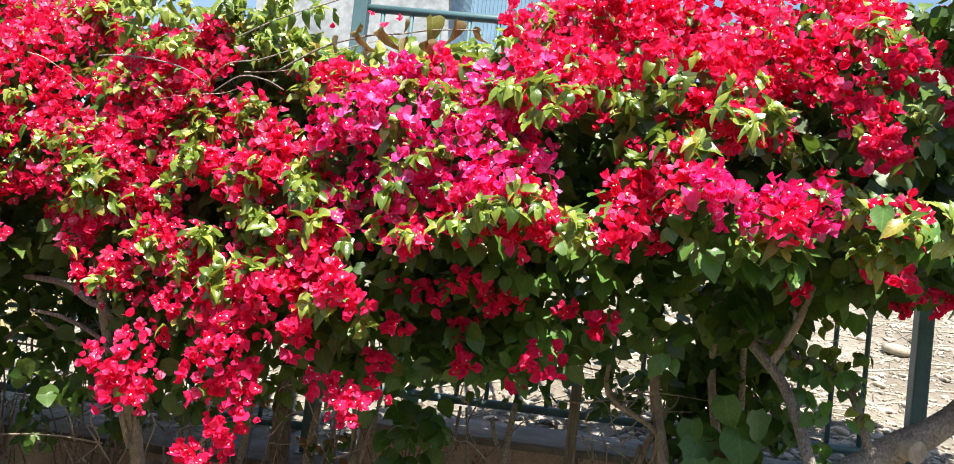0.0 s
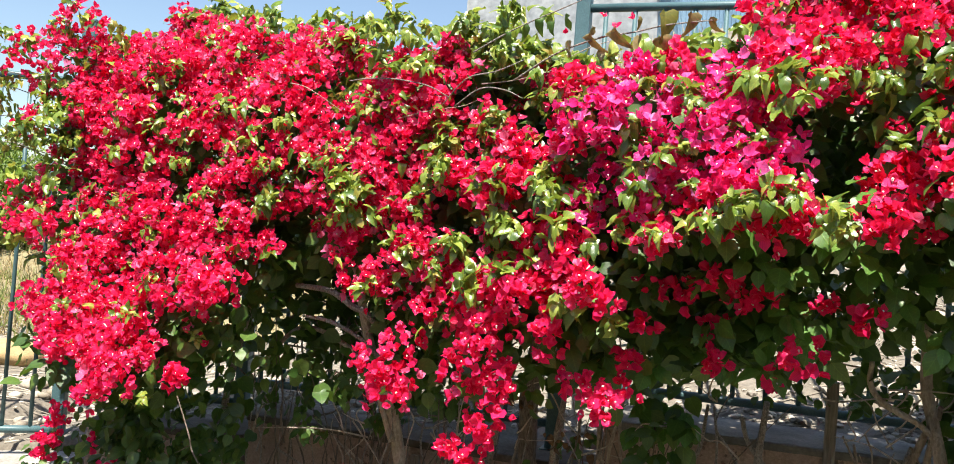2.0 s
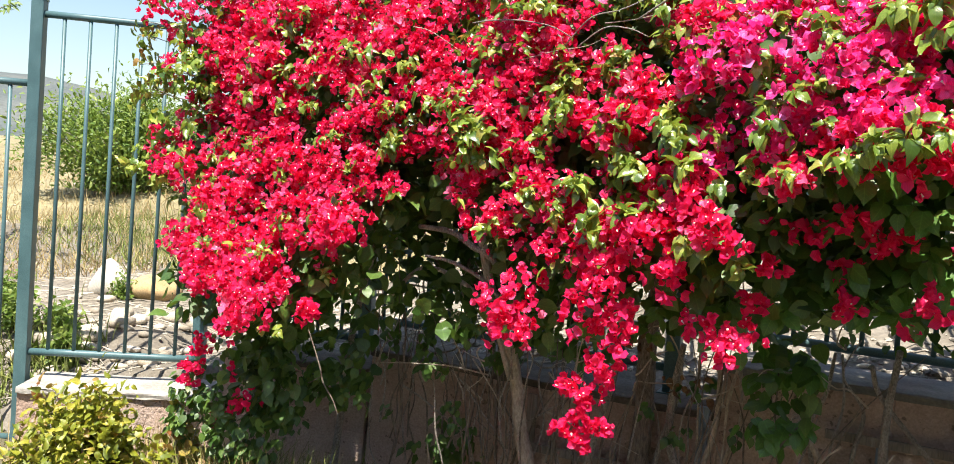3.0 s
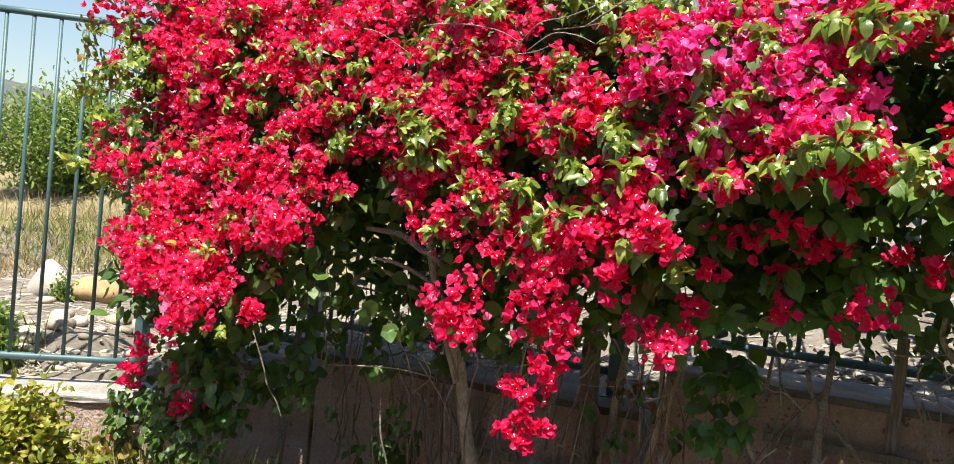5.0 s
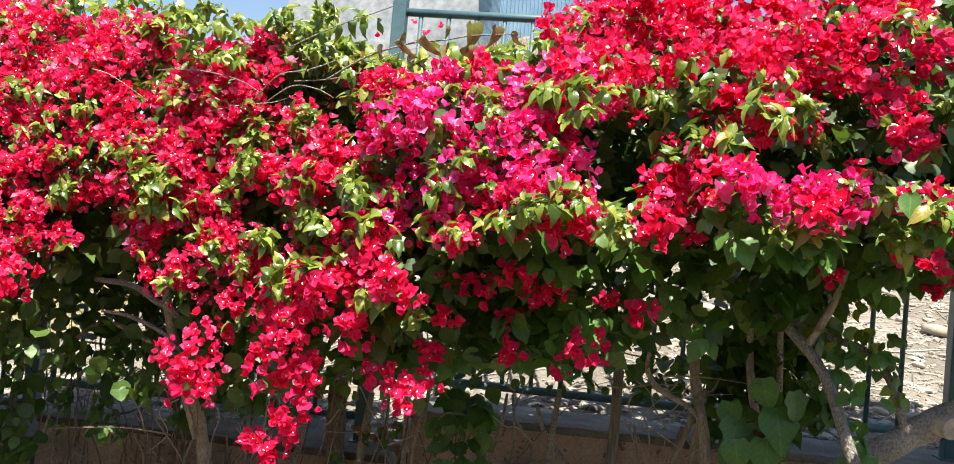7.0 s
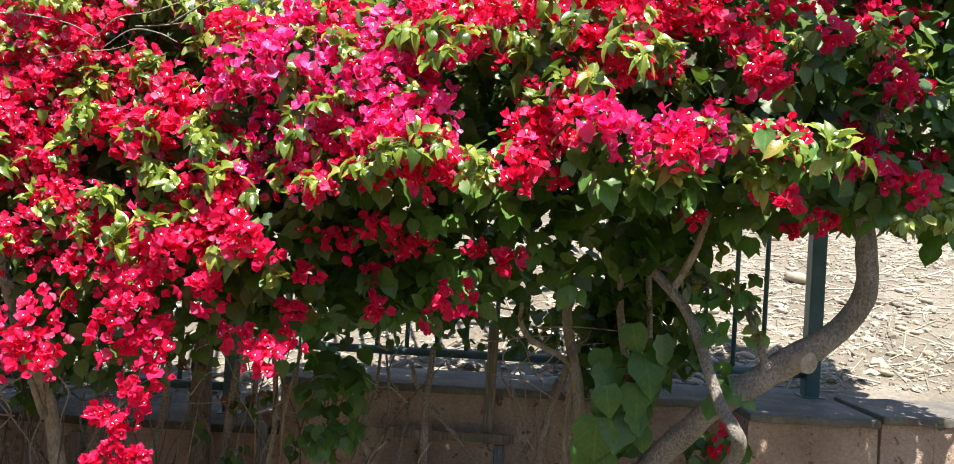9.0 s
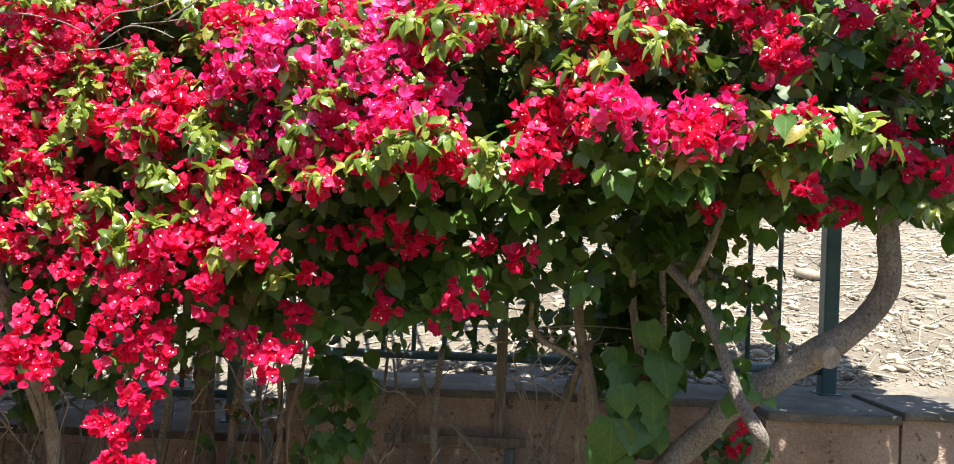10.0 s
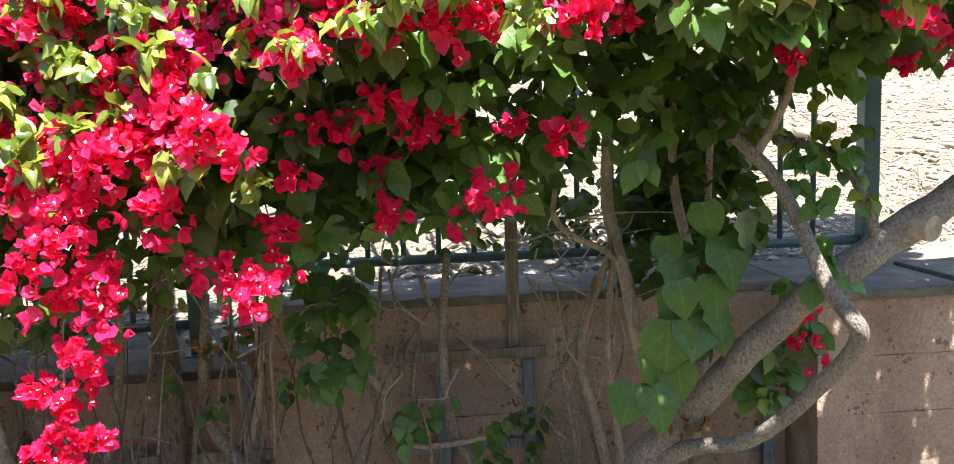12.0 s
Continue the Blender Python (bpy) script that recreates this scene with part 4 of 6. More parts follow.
    # flowers over the crown
    for i in range(210):
        x = g.uniform(-3.0, 1.5)
        z = top_z(x) - g.uniform(0.06, 0.16)
        y = front_y(x, z) + 0.06 + max(0.05, line_y(x) - 0.24 - front_y(x, z)) * g.random()
        spray(x, y, z, 0.08, 0.05, 17, hue(x, z), g)
    # trailing greenery below the flowers: x, y, z, half width, half height, sprigs, smallest and largest leaf
    for x, y, z, w, h, n, a, b in ((0.62, 2.92, 0.95, 0.09, 0.20, 6, 0.05, 0.085), (0.86, 2.10, 1.74, 0.06, 0.05, 5, 0.045, 0.07), (-0.43, 3.16, 0.82, 0.09, 0.17, 12, 0.05, 0.085), (-0.08, 3.28, 0.50, 0.15, 0.07, 6, 0.05, 0.07),
                                   (0.98, 3.12, 0.70, 0.12, 0.16, 10, 0.05, 0.075), (0.87, 2.62, 1.05, 0.035, 0.03, 2, 0.06, 0.08), (0.43, 2.16, 1.61, 0.06, 0.05, 2, 0.05, 0.075), (0.60, 2.16, 1.60, 0.06, 0.05, 2, 0.05, 0.075), (-2.52, 2.86, 0.60, 0.16, 0.18, 52, 0.028, 0.048), (-2.50, 2.86, 0.44, 0.12, 0.12, 24, 0.028, 0.046), (-2.25, 2.92, 0.62, 0.14, 0.13, 24, 0.028, 0.048), (-2.72, 2.86, 0.74, 0.08, 0.12, 10, 0.028, 0.045), (-2.76, 2.70, 0.40, 0.16, 0.13, 34, 0.028, 0.048), (-2.52, 2.74, 0.34, 0.16, 0.12, 30, 0.028, 0.048), (-1.78, 3.36, 0.32, 0.11, 0.10, 7, 0.04, 0.06),
                                   (-1.84, 3.35, 0.25, 0.20, 0.16, 7, 0.04, 0.06), (-2.1, 3.15, 0.82, 0.25, 0.12, 7, 0.035, 0.06), (0.82, 2.62, 1.28, 0.10, 0.10, 5, 0.045, 0.06), (-1.3, 3.2, 0.92, 0.3, 0.2, 12, 0.04, 0.06), (-1.9, 3.2, 0.55, 0.3, 0.3, 9, 0.028, 0.045), (-0.75, 3.25, 0.72, 0.28, 0.2, 9, 0.03, 0.05)):
        for _ in range(n):
            sprig(x + g.uniform(-w, w), y + g.uniform(-0.06, 0.06), z + g.uniform(-h, h), 0.07, 6, "hanging" if x > -0.6 else "leaf", g, 1.1, (a, b))
    # stray flowers low down, at the pier and at the hedge's foot
    for x, y, z, n in ((1.0, 2.99, 0.86, 8), (0.97, 3.0, 0.75, 9), (1.03, 3.0, 0.70, 5), (-2.73, 2.66, 0.71, 18), (-2.77, 2.66, 0.63, 18), (-2.82, 2.67, 0.56, 14), (-2.59, 2.70, 0.60, 6), (-2.56, 2.72, 0.46, 9), (-2.50, 2.72, 0.50, 8), (-2.68, 2.74, 0.37, 10)):
        spray(x, y, z, 0.055, 0.055, n, "red", g, True)


def heart_vine(g):
    """Large heart-shaped leaves hanging beside the leaning trunk: x, z of the stalk, length."""
    for x, z, r in ((0.46, 0.81, 0.112), (0.50, 0.88, 0.127), (0.59, 0.90, 0.117), (0.53, 0.77, 0.097), (0.47, 0.70, 0.107), (0.41, 0.70, 0.095), (0.64, 1.10, 0.116), (0.60, 1.19, 0.084), (0.69, 1.16, 0.085),
                    (0.62, 1.00, 0.096), (0.57, 1.05, 0.084), (0.52, 0.99, 0.083), (0.55, 0.96, 0.095), (0.53, 1.05, 0.083), (0.65, 0.85, 0.065), (0.51, 1.10, 0.073), (0.63, 0.92, 0.075)):
        tip = np.array((g.normal(0, 0.28), -0.25 + g.normal(0, 0.2), -1.0))
        face = np.array((g.normal(0, 0.5), -1.0, 0.35 + g.normal(0, 0.3)))
        HEAPS.setdefault(("right", "heart"), []).append((HEARTS[g.integers(len(HEARTS))], leaf_frame(tip, face, 0.0), r * 1.28, np.array((x, 2.74 + g.uniform(-0.03, 0.03), z + 0.01))))
    # drooping leaves along the thin branch behind the post
    for x, y, z in ((0.97, 2.60, 1.22), (0.93, 2.62, 1.29), (0.88, 2.65, 1.33), (0.82, 2.67, 1.35), (0.74, 2.69, 1.37), (0.90, 2.64, 1.40), (0.86, 2.66, 1.46), (0.95, 2.62, 1.38)):
        sprig(x, y, z, 0.055, 6, "leaf" if g.random() < 0.5 else "young", g, 1.0, (0.030, 0.052))
    # small leaves among the bars and stems
    for _ in range(46):
        x = g.uniform(-0.6, 0.62)
        sprig(x, g.uniform(3.3, 3.58), g.uniform(1.0, 1.34), 0.06, 6, "leaf", g, 0.9, (0.03, 0.052))
    for _ in range(9):
        sprig(g.uniform(0.0, 0.22), 3.25, g.uniform(0.28, 0.50), 0.05, 5, "leaf", g, 0.9, (0.035, 0.06))


def grow_inside():
    """Leaves deep within the hedge."""
    g = np.random.default_rng(22)
    for _ in range(17000):
        x = g.uniform(-3.1, 2.05)
        lo, hi = leafy_z(x) + 0.03, top_z(x) - 0.04
        z = g.uniform(lo, hi)
        f = front_y(x, z) + 0.07
        back = min(line_y(x) - 0.10, f + float(np.interp(x, [-0.5, 0.5, 1.5, 2.0], [0.68, 0.85, 0.95, 0.80])))
        y = f + (back - f) * (0.45 + 0.55 * g.random() if in_patch(x, z, DARK_PATCHES, 1.15) else g.random() ** 1.4)
        if z < low_z(x) - 0.02 and g.random() < (0.74 if -2.25 < x < -1.45 else 0.6 if x < -0.75 else 0.22):
            continue
        lay(x, y, z)
    # shaded depths behind the gaps
    for px, pz, pw, ph in DARK_PATCHES:
        for _ in range(int(7500 * (pw + 0.06) * (ph + 0.06))):
            x, z = px + (pw + 0.08) * g.uniform(-1, 1), pz + (ph + 0.08) * g.uniform(-1, 1)
            y = min(front_y(x, z) + g.uniform(0.28, 0.75), line_y(x) - 0.12)
            if z > leafy_z(x):
                lay(x, y, z)
    # denser tangles at the stems and in the crown: x, y, z, half sizes, leaves
    # those above z 2.4 are unseen, added to shade the hedge's end and post
    for cx, cy, cz, a, b, c, n in ((0.68, 3.24, 1.18, 0.17, 0.10, 0.16, 110), (0.55, 2.58, 1.80, 0.38, 0.22, 0.22, 420), (1.0, 2.7, 1.95, 0.5, 0.25, 0.25, 300), (0.05, 3.15, 1.18, 0.5, 0.15, 0.05, 70), (0.70, 3.12, 1.40, 0.17, 0.14, 0.17, 330), (0.66, 3.26, 1.05, 0.16, 0.10, 0.16, 190), (0.82, 3.26, 1.14, 0.13, 0.10, 0.15, 120), (-1.75, 3.32, 0.95, 0.50, 0.08, 0.20, 130), (0.88, 3.2, 1.42, 0.10, 0.10, 0.14, 70), (0.66, 3.02, 0.92, 0.07, 0.06, 0.20, 60), (-0.40, 3.08, 0.92, 0.09, 0.08, 0.16, 50), (-1.6, 3.05, 1.02, 0.45, 0.15, 0.12, 45),
                                   (-2.4, 3.02, 0.66, 0.30, 0.10, 0.20, 120), (-2.6, 2.72, 0.98, 0.36, 0.14, 0.16, 260), (-2.50, 2.76, 0.60, 0.14, 0.10, 0.20, 90), (-2.84, 2.72, 0.50, 0.08, 0.06, 0.16, 18), (0.95, 2.02, 2.64, 0.36, 0.18, 0.12, 150), (0.95, 3.1, 0.66, 0.10, 0.06, 0.14, 40), (1.32, 2.02, 2.62, 0.26, 0.20, 0.14, 520), (1.42, 2.80, 2.50, 0.24, 0.22, 0.18, 420), (1.46, 3.02, 2.42, 0.28, 0.34, 0.10, 760)):
        for _ in range(n):
            lay(cx + a * g.uniform(-1, 1), cy + b * g.uniform(-1, 1), cz + c * g.uniform(-1, 1))


def lay(x, y, z, g=np.random.default_rng(24)):
    """One leaf of the inner growth."""
    tip = np.array((0, -0.3, -0.5)) + g.normal(0, 0.6, 3)
    face = np.array((0, -0.5, 0.8)) + g.normal(0, 0.6, 3)
    HEAPS.setdefault((key_at(x), "leaf"), []).append((LEAVES[g.integers(len(LEAVES))], leaf_frame(tip, face, 0.0), g.uniform(0.05, 0.085), np.array((x, y, z))))


def shared_mesh(cache, shape, materials, name):
    """The mesh of one shape, shared by its copies."""
    k = id(shape)
    if k not in cache:
        ob = scatter(name, [(shape, np.eye(3), 1.0, np.zeros(3))], materials, None)
        cache[k] = ob.data
        bpy.data.objects.remove(ob)
    return cache[k]


def hang_up():
    """Lays the heaps out: up to 280 flowers and leaves of a plant as pieces of their own, the rest joined."""
    g = np.random.default_rng(23)
    looks = {"red": (RED, BLOOM), "rose": (ROSE, BLOOM), "magenta": (MAGENTA, BLOOM), "leaf": (LEAF,), "young": (YOUNG,), "bronze": (BRONZE,), "hanging": (HANGING,), "heart": (HEART,)}
    caches = {}
    for (who, kind), heap in HEAPS.items():
        plant = PLANTS[who]
        foot = np.array(plant.location)
        plain = kind.replace("lone_", "")
        name = "flower" if plain in ("red", "rose", "magenta") else "leaf"
        loose = []
        if kind.startswith("lone_") or kind in ("hanging", "heart"):
            order = g.permutation(len(heap))
            loose, heap = [heap[i] for i in order[:280]], [heap[i] for i in order[280:]]
        for shape, axes, size, at in loose:
            ob = new(name, shared_mesh(caches.setdefault(plain, {}), shape, looks[plain], name))
            ob.parent = plant
            m = Matrix.Identity(4)
            for i in range(3):
                for j in range(3):
                    m[i][j] = axes[i, j] * size
                m[i][3] = at[i] - foot[i]
            ob.matrix_basis = m
        if heap:
            label = {"red": "crowded papery red bracts", "rose": "crowded papery rose-red bracts", "magenta": "crowded papery magenta bracts", "leaf": "dark green leaves deep in the hedge", "young": "glossy yellow-green young leaves", "bronze": "small bronze-green leaves on thin twigs", "hanging": "hanging heart-shaped green leaves"}[plain]
            scatter("bract_mass" if name == "flower" else "foliage", [(a, b, c, d - foot) for a, b, c, d in heap], looks[plain], plant, label, "stuff")


grow_face()
heart_vine(np.random.default_rng(27))
grow_inside()
hang_up()

# trunks and limbs
left, centre, right = PLANTS["left"], PLANTS["centre"], PLANTS["right"]
limb("trunk", own([(-1.34, 3.2, -0.05, 0.036), (-1.385, 3.2, 0.21, 0.034), (-1.455, 3.2, 0.46, 0.030), (-1.487, 3.2, 0.62, 0.027), (-1.51, 3.15, 0.80, 0.025), (-1.55, 3.0, 1.06, 0.02), (-1.6, 2.9, 1.4, 0.015)], left), PALE_BARK, left)
limb("trunk", own([(-1.03, 3.36, -0.05, 0.050), (-1.0, 3.36, 0.25, 0.046), (-0.985, 3.36, 0.45, 0.043), (-0.978, 3.36, 0.62, 0.041), (-0.986, 3.35, 0.80, 0.039), (-0.97, 3.3, 0.97, 0.036), (-0.90, 3.15, 1.25, 0.028), (-0.8, 2.95, 1.6, 0.018)], centre), DARK_BARK, centre, "ridged dark brown trunk", 12, 0.18)
limb("trunk", own([(0.44, 3.02, -0.06, 0.072), (0.46, 3.0, 0.22, 0.068), (0.50, 2.98, 0.39, 0.062), (0.552, 2.945, 0.475, 0.052), (0.648, 2.86, 0.636, 0.043), (0.75, 2.77, 0.80, 0.041), (0.868, 2.655, 0.968, 0.040), (1.0, 2.62, 1.075, 0.041), (1.088, 2.60, 1.138, 0.044), (1.181, 2.57, 1.215, 0.039), (1.236, 2.53, 1.30, 0.034), (1.247, 2.50, 1.385, 0.031), (1.226, 2.48, 1.53, 0.028), (1.22, 2.48, 1.72, 0.025), (1.27, 2.5, 1.95, 0.022)], right), BARK, right, "thick leaning grey trunk", 18, 0.22)
part("cut_stub", tube_bm(own([(1.080, 2.600, 1.136, 0.036), (1.098, 2.556, 1.132, 0.035), (1.104, 2.541, 1.130, 0.034)], right), 18, 2, 0.10), CUT_WOOD, right, "pale sawn-off stub")
limb("branch", own([(0.535, 2.93, 0.43, 0.030), (0.62, 2.84, 0.494, 0.024), (0.694, 2.78, 0.517, 0.022), (0.76, 2.71, 0.577, 0.021), (0.834, 2.62, 0.70, 0.0215), (0.880, 2.52, 0.825, 0.0225), (0.881, 2.47, 0.89, 0.023), (0.862, 2.462, 0.93, 0.022), (0.832, 2.52, 0.995, 0.020), (0.808, 2.55, 1.07, 0.018), (0.780, 2.60, 1.175, 0.018), (0.732, 2.64, 1.28, 0.017), (0.62, 2.69, 1.405, 0.016), (0.50, 2.75, 1.52, 0.012)], right), BARK, right, "smooth grey elbowed branch", 12, 0.10)
limb("branch", own([(1.0, 2.61, 1.08, 0.015), (0.985, 2.60, 1.13, 0.013), (0.960, 2.60, 1.20, 0.013), (0.930, 2.62, 1.275, 0.012), (0.875, 2.65, 1.33, 0.012), (0.80, 2.68, 1.352, 0.012), (0.70, 2.70, 1.387, 0.011), (0.61, 2.72, 1.41, 0.010)], right), BARK, right)
limb("branch", own([(0.70, 2.66, 1.315, 0.013), (0.731, 2.64, 1.381, 0.012), (0.761, 2.62, 1.454, 0.011), (0.776, 2.62, 1.50, 0.010), (0.80, 2.62, 1.58, 0.008)], right), PALE_BARK, right)
limb("stem", own([(0.60, 3.05, 0.40, 0.023), (0.545, 3.05, 0.60, 0.022), (0.500, 3.06, 0.77, 0.0215), (0.480, 3.08, 0.92, 0.021), (0.450, 3.1, 1.05, 0.020), (0.425, 3.1, 1.20, 0.019), (0.41, 3.0, 1.42, 0.015)], right), PALE_BARK, right)
limb("stem", own([(0.48, 3.3, -0.05, 0.024), (0.455, 3.3, 0.28, 0.022), (0.415, 3.3, 0.45, 0.020), (0.376, 3.3, 0.615, 0.019), (0.388, 3.3, 0.76, 0.018), (0.41, 3.28, 0.83, 0.015), (0.46, 3.25, 0.98, 0.012)], right), PALE_BARK, right)
limb("stem", own([(0.45, 3.09, 1.00, 0.010), (0.40, 3.07, 1.04, 0.011), (0.30, 3.06, 1.09, 0.011), (0.255, 3.05, 1.15, 0.010), (0.25, 3.0, 1.23, 0.008)], right), PALE_BARK, right)
limb("stem", own([(0.66, 2.90, 0.92, 0.014), (0.62, 2.95, 1.08, 0.015), (0.60, 3.0, 1.25, 0.014), (0.60, 3.0, 1.5, 0.011)], right), PALE_BARK, right)


def twigs():
    """Bare and dying shoots under the hedge, each a limb of its plant."""
    g = np.random.default_rng(31)
    for i in range(16):
        x = g.uniform(-2.2, 0.75)
        z0 = g.uniform(-0.02, 0.55)
        y = g.uniform(3.22, 3.40)
        lean = g.normal(0, 0.16)
        tall = g.uniform(0.35, 0.8)
        pts = [(x + lean * k + g.normal(0, 0.022), y + g.normal(0, 0.02) - 0.05 * k, z0 + tall * k / 1.0, 0.0065 * (1 - 0.55 * k) * g.uniform(0.6, 1.7)) for k in (0, 0.25, 0.5, 0.75, 1.0)]
        plant = PLANTS[key_at(x)]
        limb("twig", own(pts, plant), DARK_BARK if x < -0.9 else PALE_BARK if i % 3 else BARK, plant, "", 5, 0.0)
    for i in range(44):
        x, z = g.uniform(-1.9, 0.5), g.uniform(0.65, 1.15)
        y = g.uniform(3.0, 3.25)
        dx, dz = g.normal(0, 0.14), g.normal(-0.02, 0.10)
        pts = [(x + dx * k + g.normal(0, 0.015), y + g.normal(0, 0.015), z + dz * k + g.normal(0, 0.012), 0.0035 * (1.1 - 0.6 * k)) for k in (0, 0.33, 0.66, 1.0)]
        plant = PLANTS[key_at(x)]
        limb("twig", own(pts, plant), PALE_BARK, plant, "", 5, 0.0)
    for i in range(22):
        x, z, y = g.normal(0.36, 0.09), g.uniform(0.55, 1.20), g.uniform(3.1, 3.3)
        dx, dz = g.normal(0, 0.12), g.normal(0, 0.12)
        pts = [(x + dx * k + g.normal(0, 0.014), y + g.normal(0, 0.015), z + dz * k + g.normal(0, 0.014), 0.0032 * (1.2 - 0.7 * k)) for k in (0, 0.33, 0.66, 1.0)]
        limb("twig", own(pts, PLANTS["right"]), PALE_BARK, PLANTS["right"], "", 5, 0.0)
    for i in range(46):
        x, z, y = g.uniform(-2.25, -1.35), g.uniform(0.5, 1.25), g.uniform(3.15, 3.36)
        a, r = g.normal(1.2, 0.8), g.uniform(0.15, 0.42)
        dx, dz = math.cos(a) * r, math.sin(a) * r
        pts = [(x + dx * k + g.normal(0, 0.018), y + g.normal(0, 0.02), z + dz * k + g.normal(0, 0.012), g.uniform(0.003, 0.0055) * (1.2 - 0.8 * k)) for k in (0, 0.33, 0.66, 1.0)]
        limb("twig", own(pts, PLANTS["left"]), (BARK, DARK_BARK, PALE_BARK)[i % 3], PLANTS["left"], "", 5, 0.0)
    # a thicket of thin dark shoots before the wall
    for i in range(70):
        x, y, z = g.uniform(-2.2, -0.35), g.uniform(3.08, 3.36), g.uniform(-0.02, 0.45)
        tall, bend = g.uniform(0.4, 0.95), g.normal(0, 0.14)
        pts = [(x + bend * k * k + g.normal(0, 0.016), y + g.normal(0, 0.02), z + tall * k, g.uniform(0.0028, 0.0055) * (1.2 - 0.7 * k)) for k in (0, 0.25, 0.5, 0.75, 1.0)]
        plant = PLANTS[key_at(x)]
        limb("twig", own(pts, plant), (DARK_BARK, DARK_BARK, BARK)[i % 3], plant, "", 5, 0.0)
    # shoots that carry the leafy tips at the hedge's end
    for x, z in ((-3.44, 2.31), (-3.45, 2.13), (-3.40, 2.07), (-3.44, 1.94), (-3.36, 1.91), (-3.48, 1.82), (-3.37, 1.81), (-3.15, 2.33), (-3.05, 2.28)):
        pts = [(x + (-2.95 - x) * k, 2.85 + 0.05 * k, z - 0.12 * k * k + g.normal(0, 0.008), 0.0018 + 0.0015 * k) for k in (0, 0.3, 0.65, 1.0)]
        limb("twig", own(pts, PLANTS["left"]), BARK, PLANTS["left"], "", 5, 0.0)
    # twigs that show on the flowering face and over its top
    for i in range(26):
        x = g.uniform(-2.9, 0.0)
        z = top_z(x) - g.uniform(-0.05, 0.35)
        y = front_y(x, z) - 0.03
        a = g.uniform(-0.4, 0.4)
        r = g.uniform(0.14, 0.32)
        pts = [(x + r * k, y + g.normal(0, 0.02), z + math.sin(a) * r * k + g.normal(0, 0.01), 0.002 * (1.1 - 0.7 * k)) for k in (0, 0.4, 0.75, 1.0)]
        plant = PLANTS[key_at(x)]
        limb("twig", own(pts, plant), PALE_BARK, plant, "", 5, 0.0)


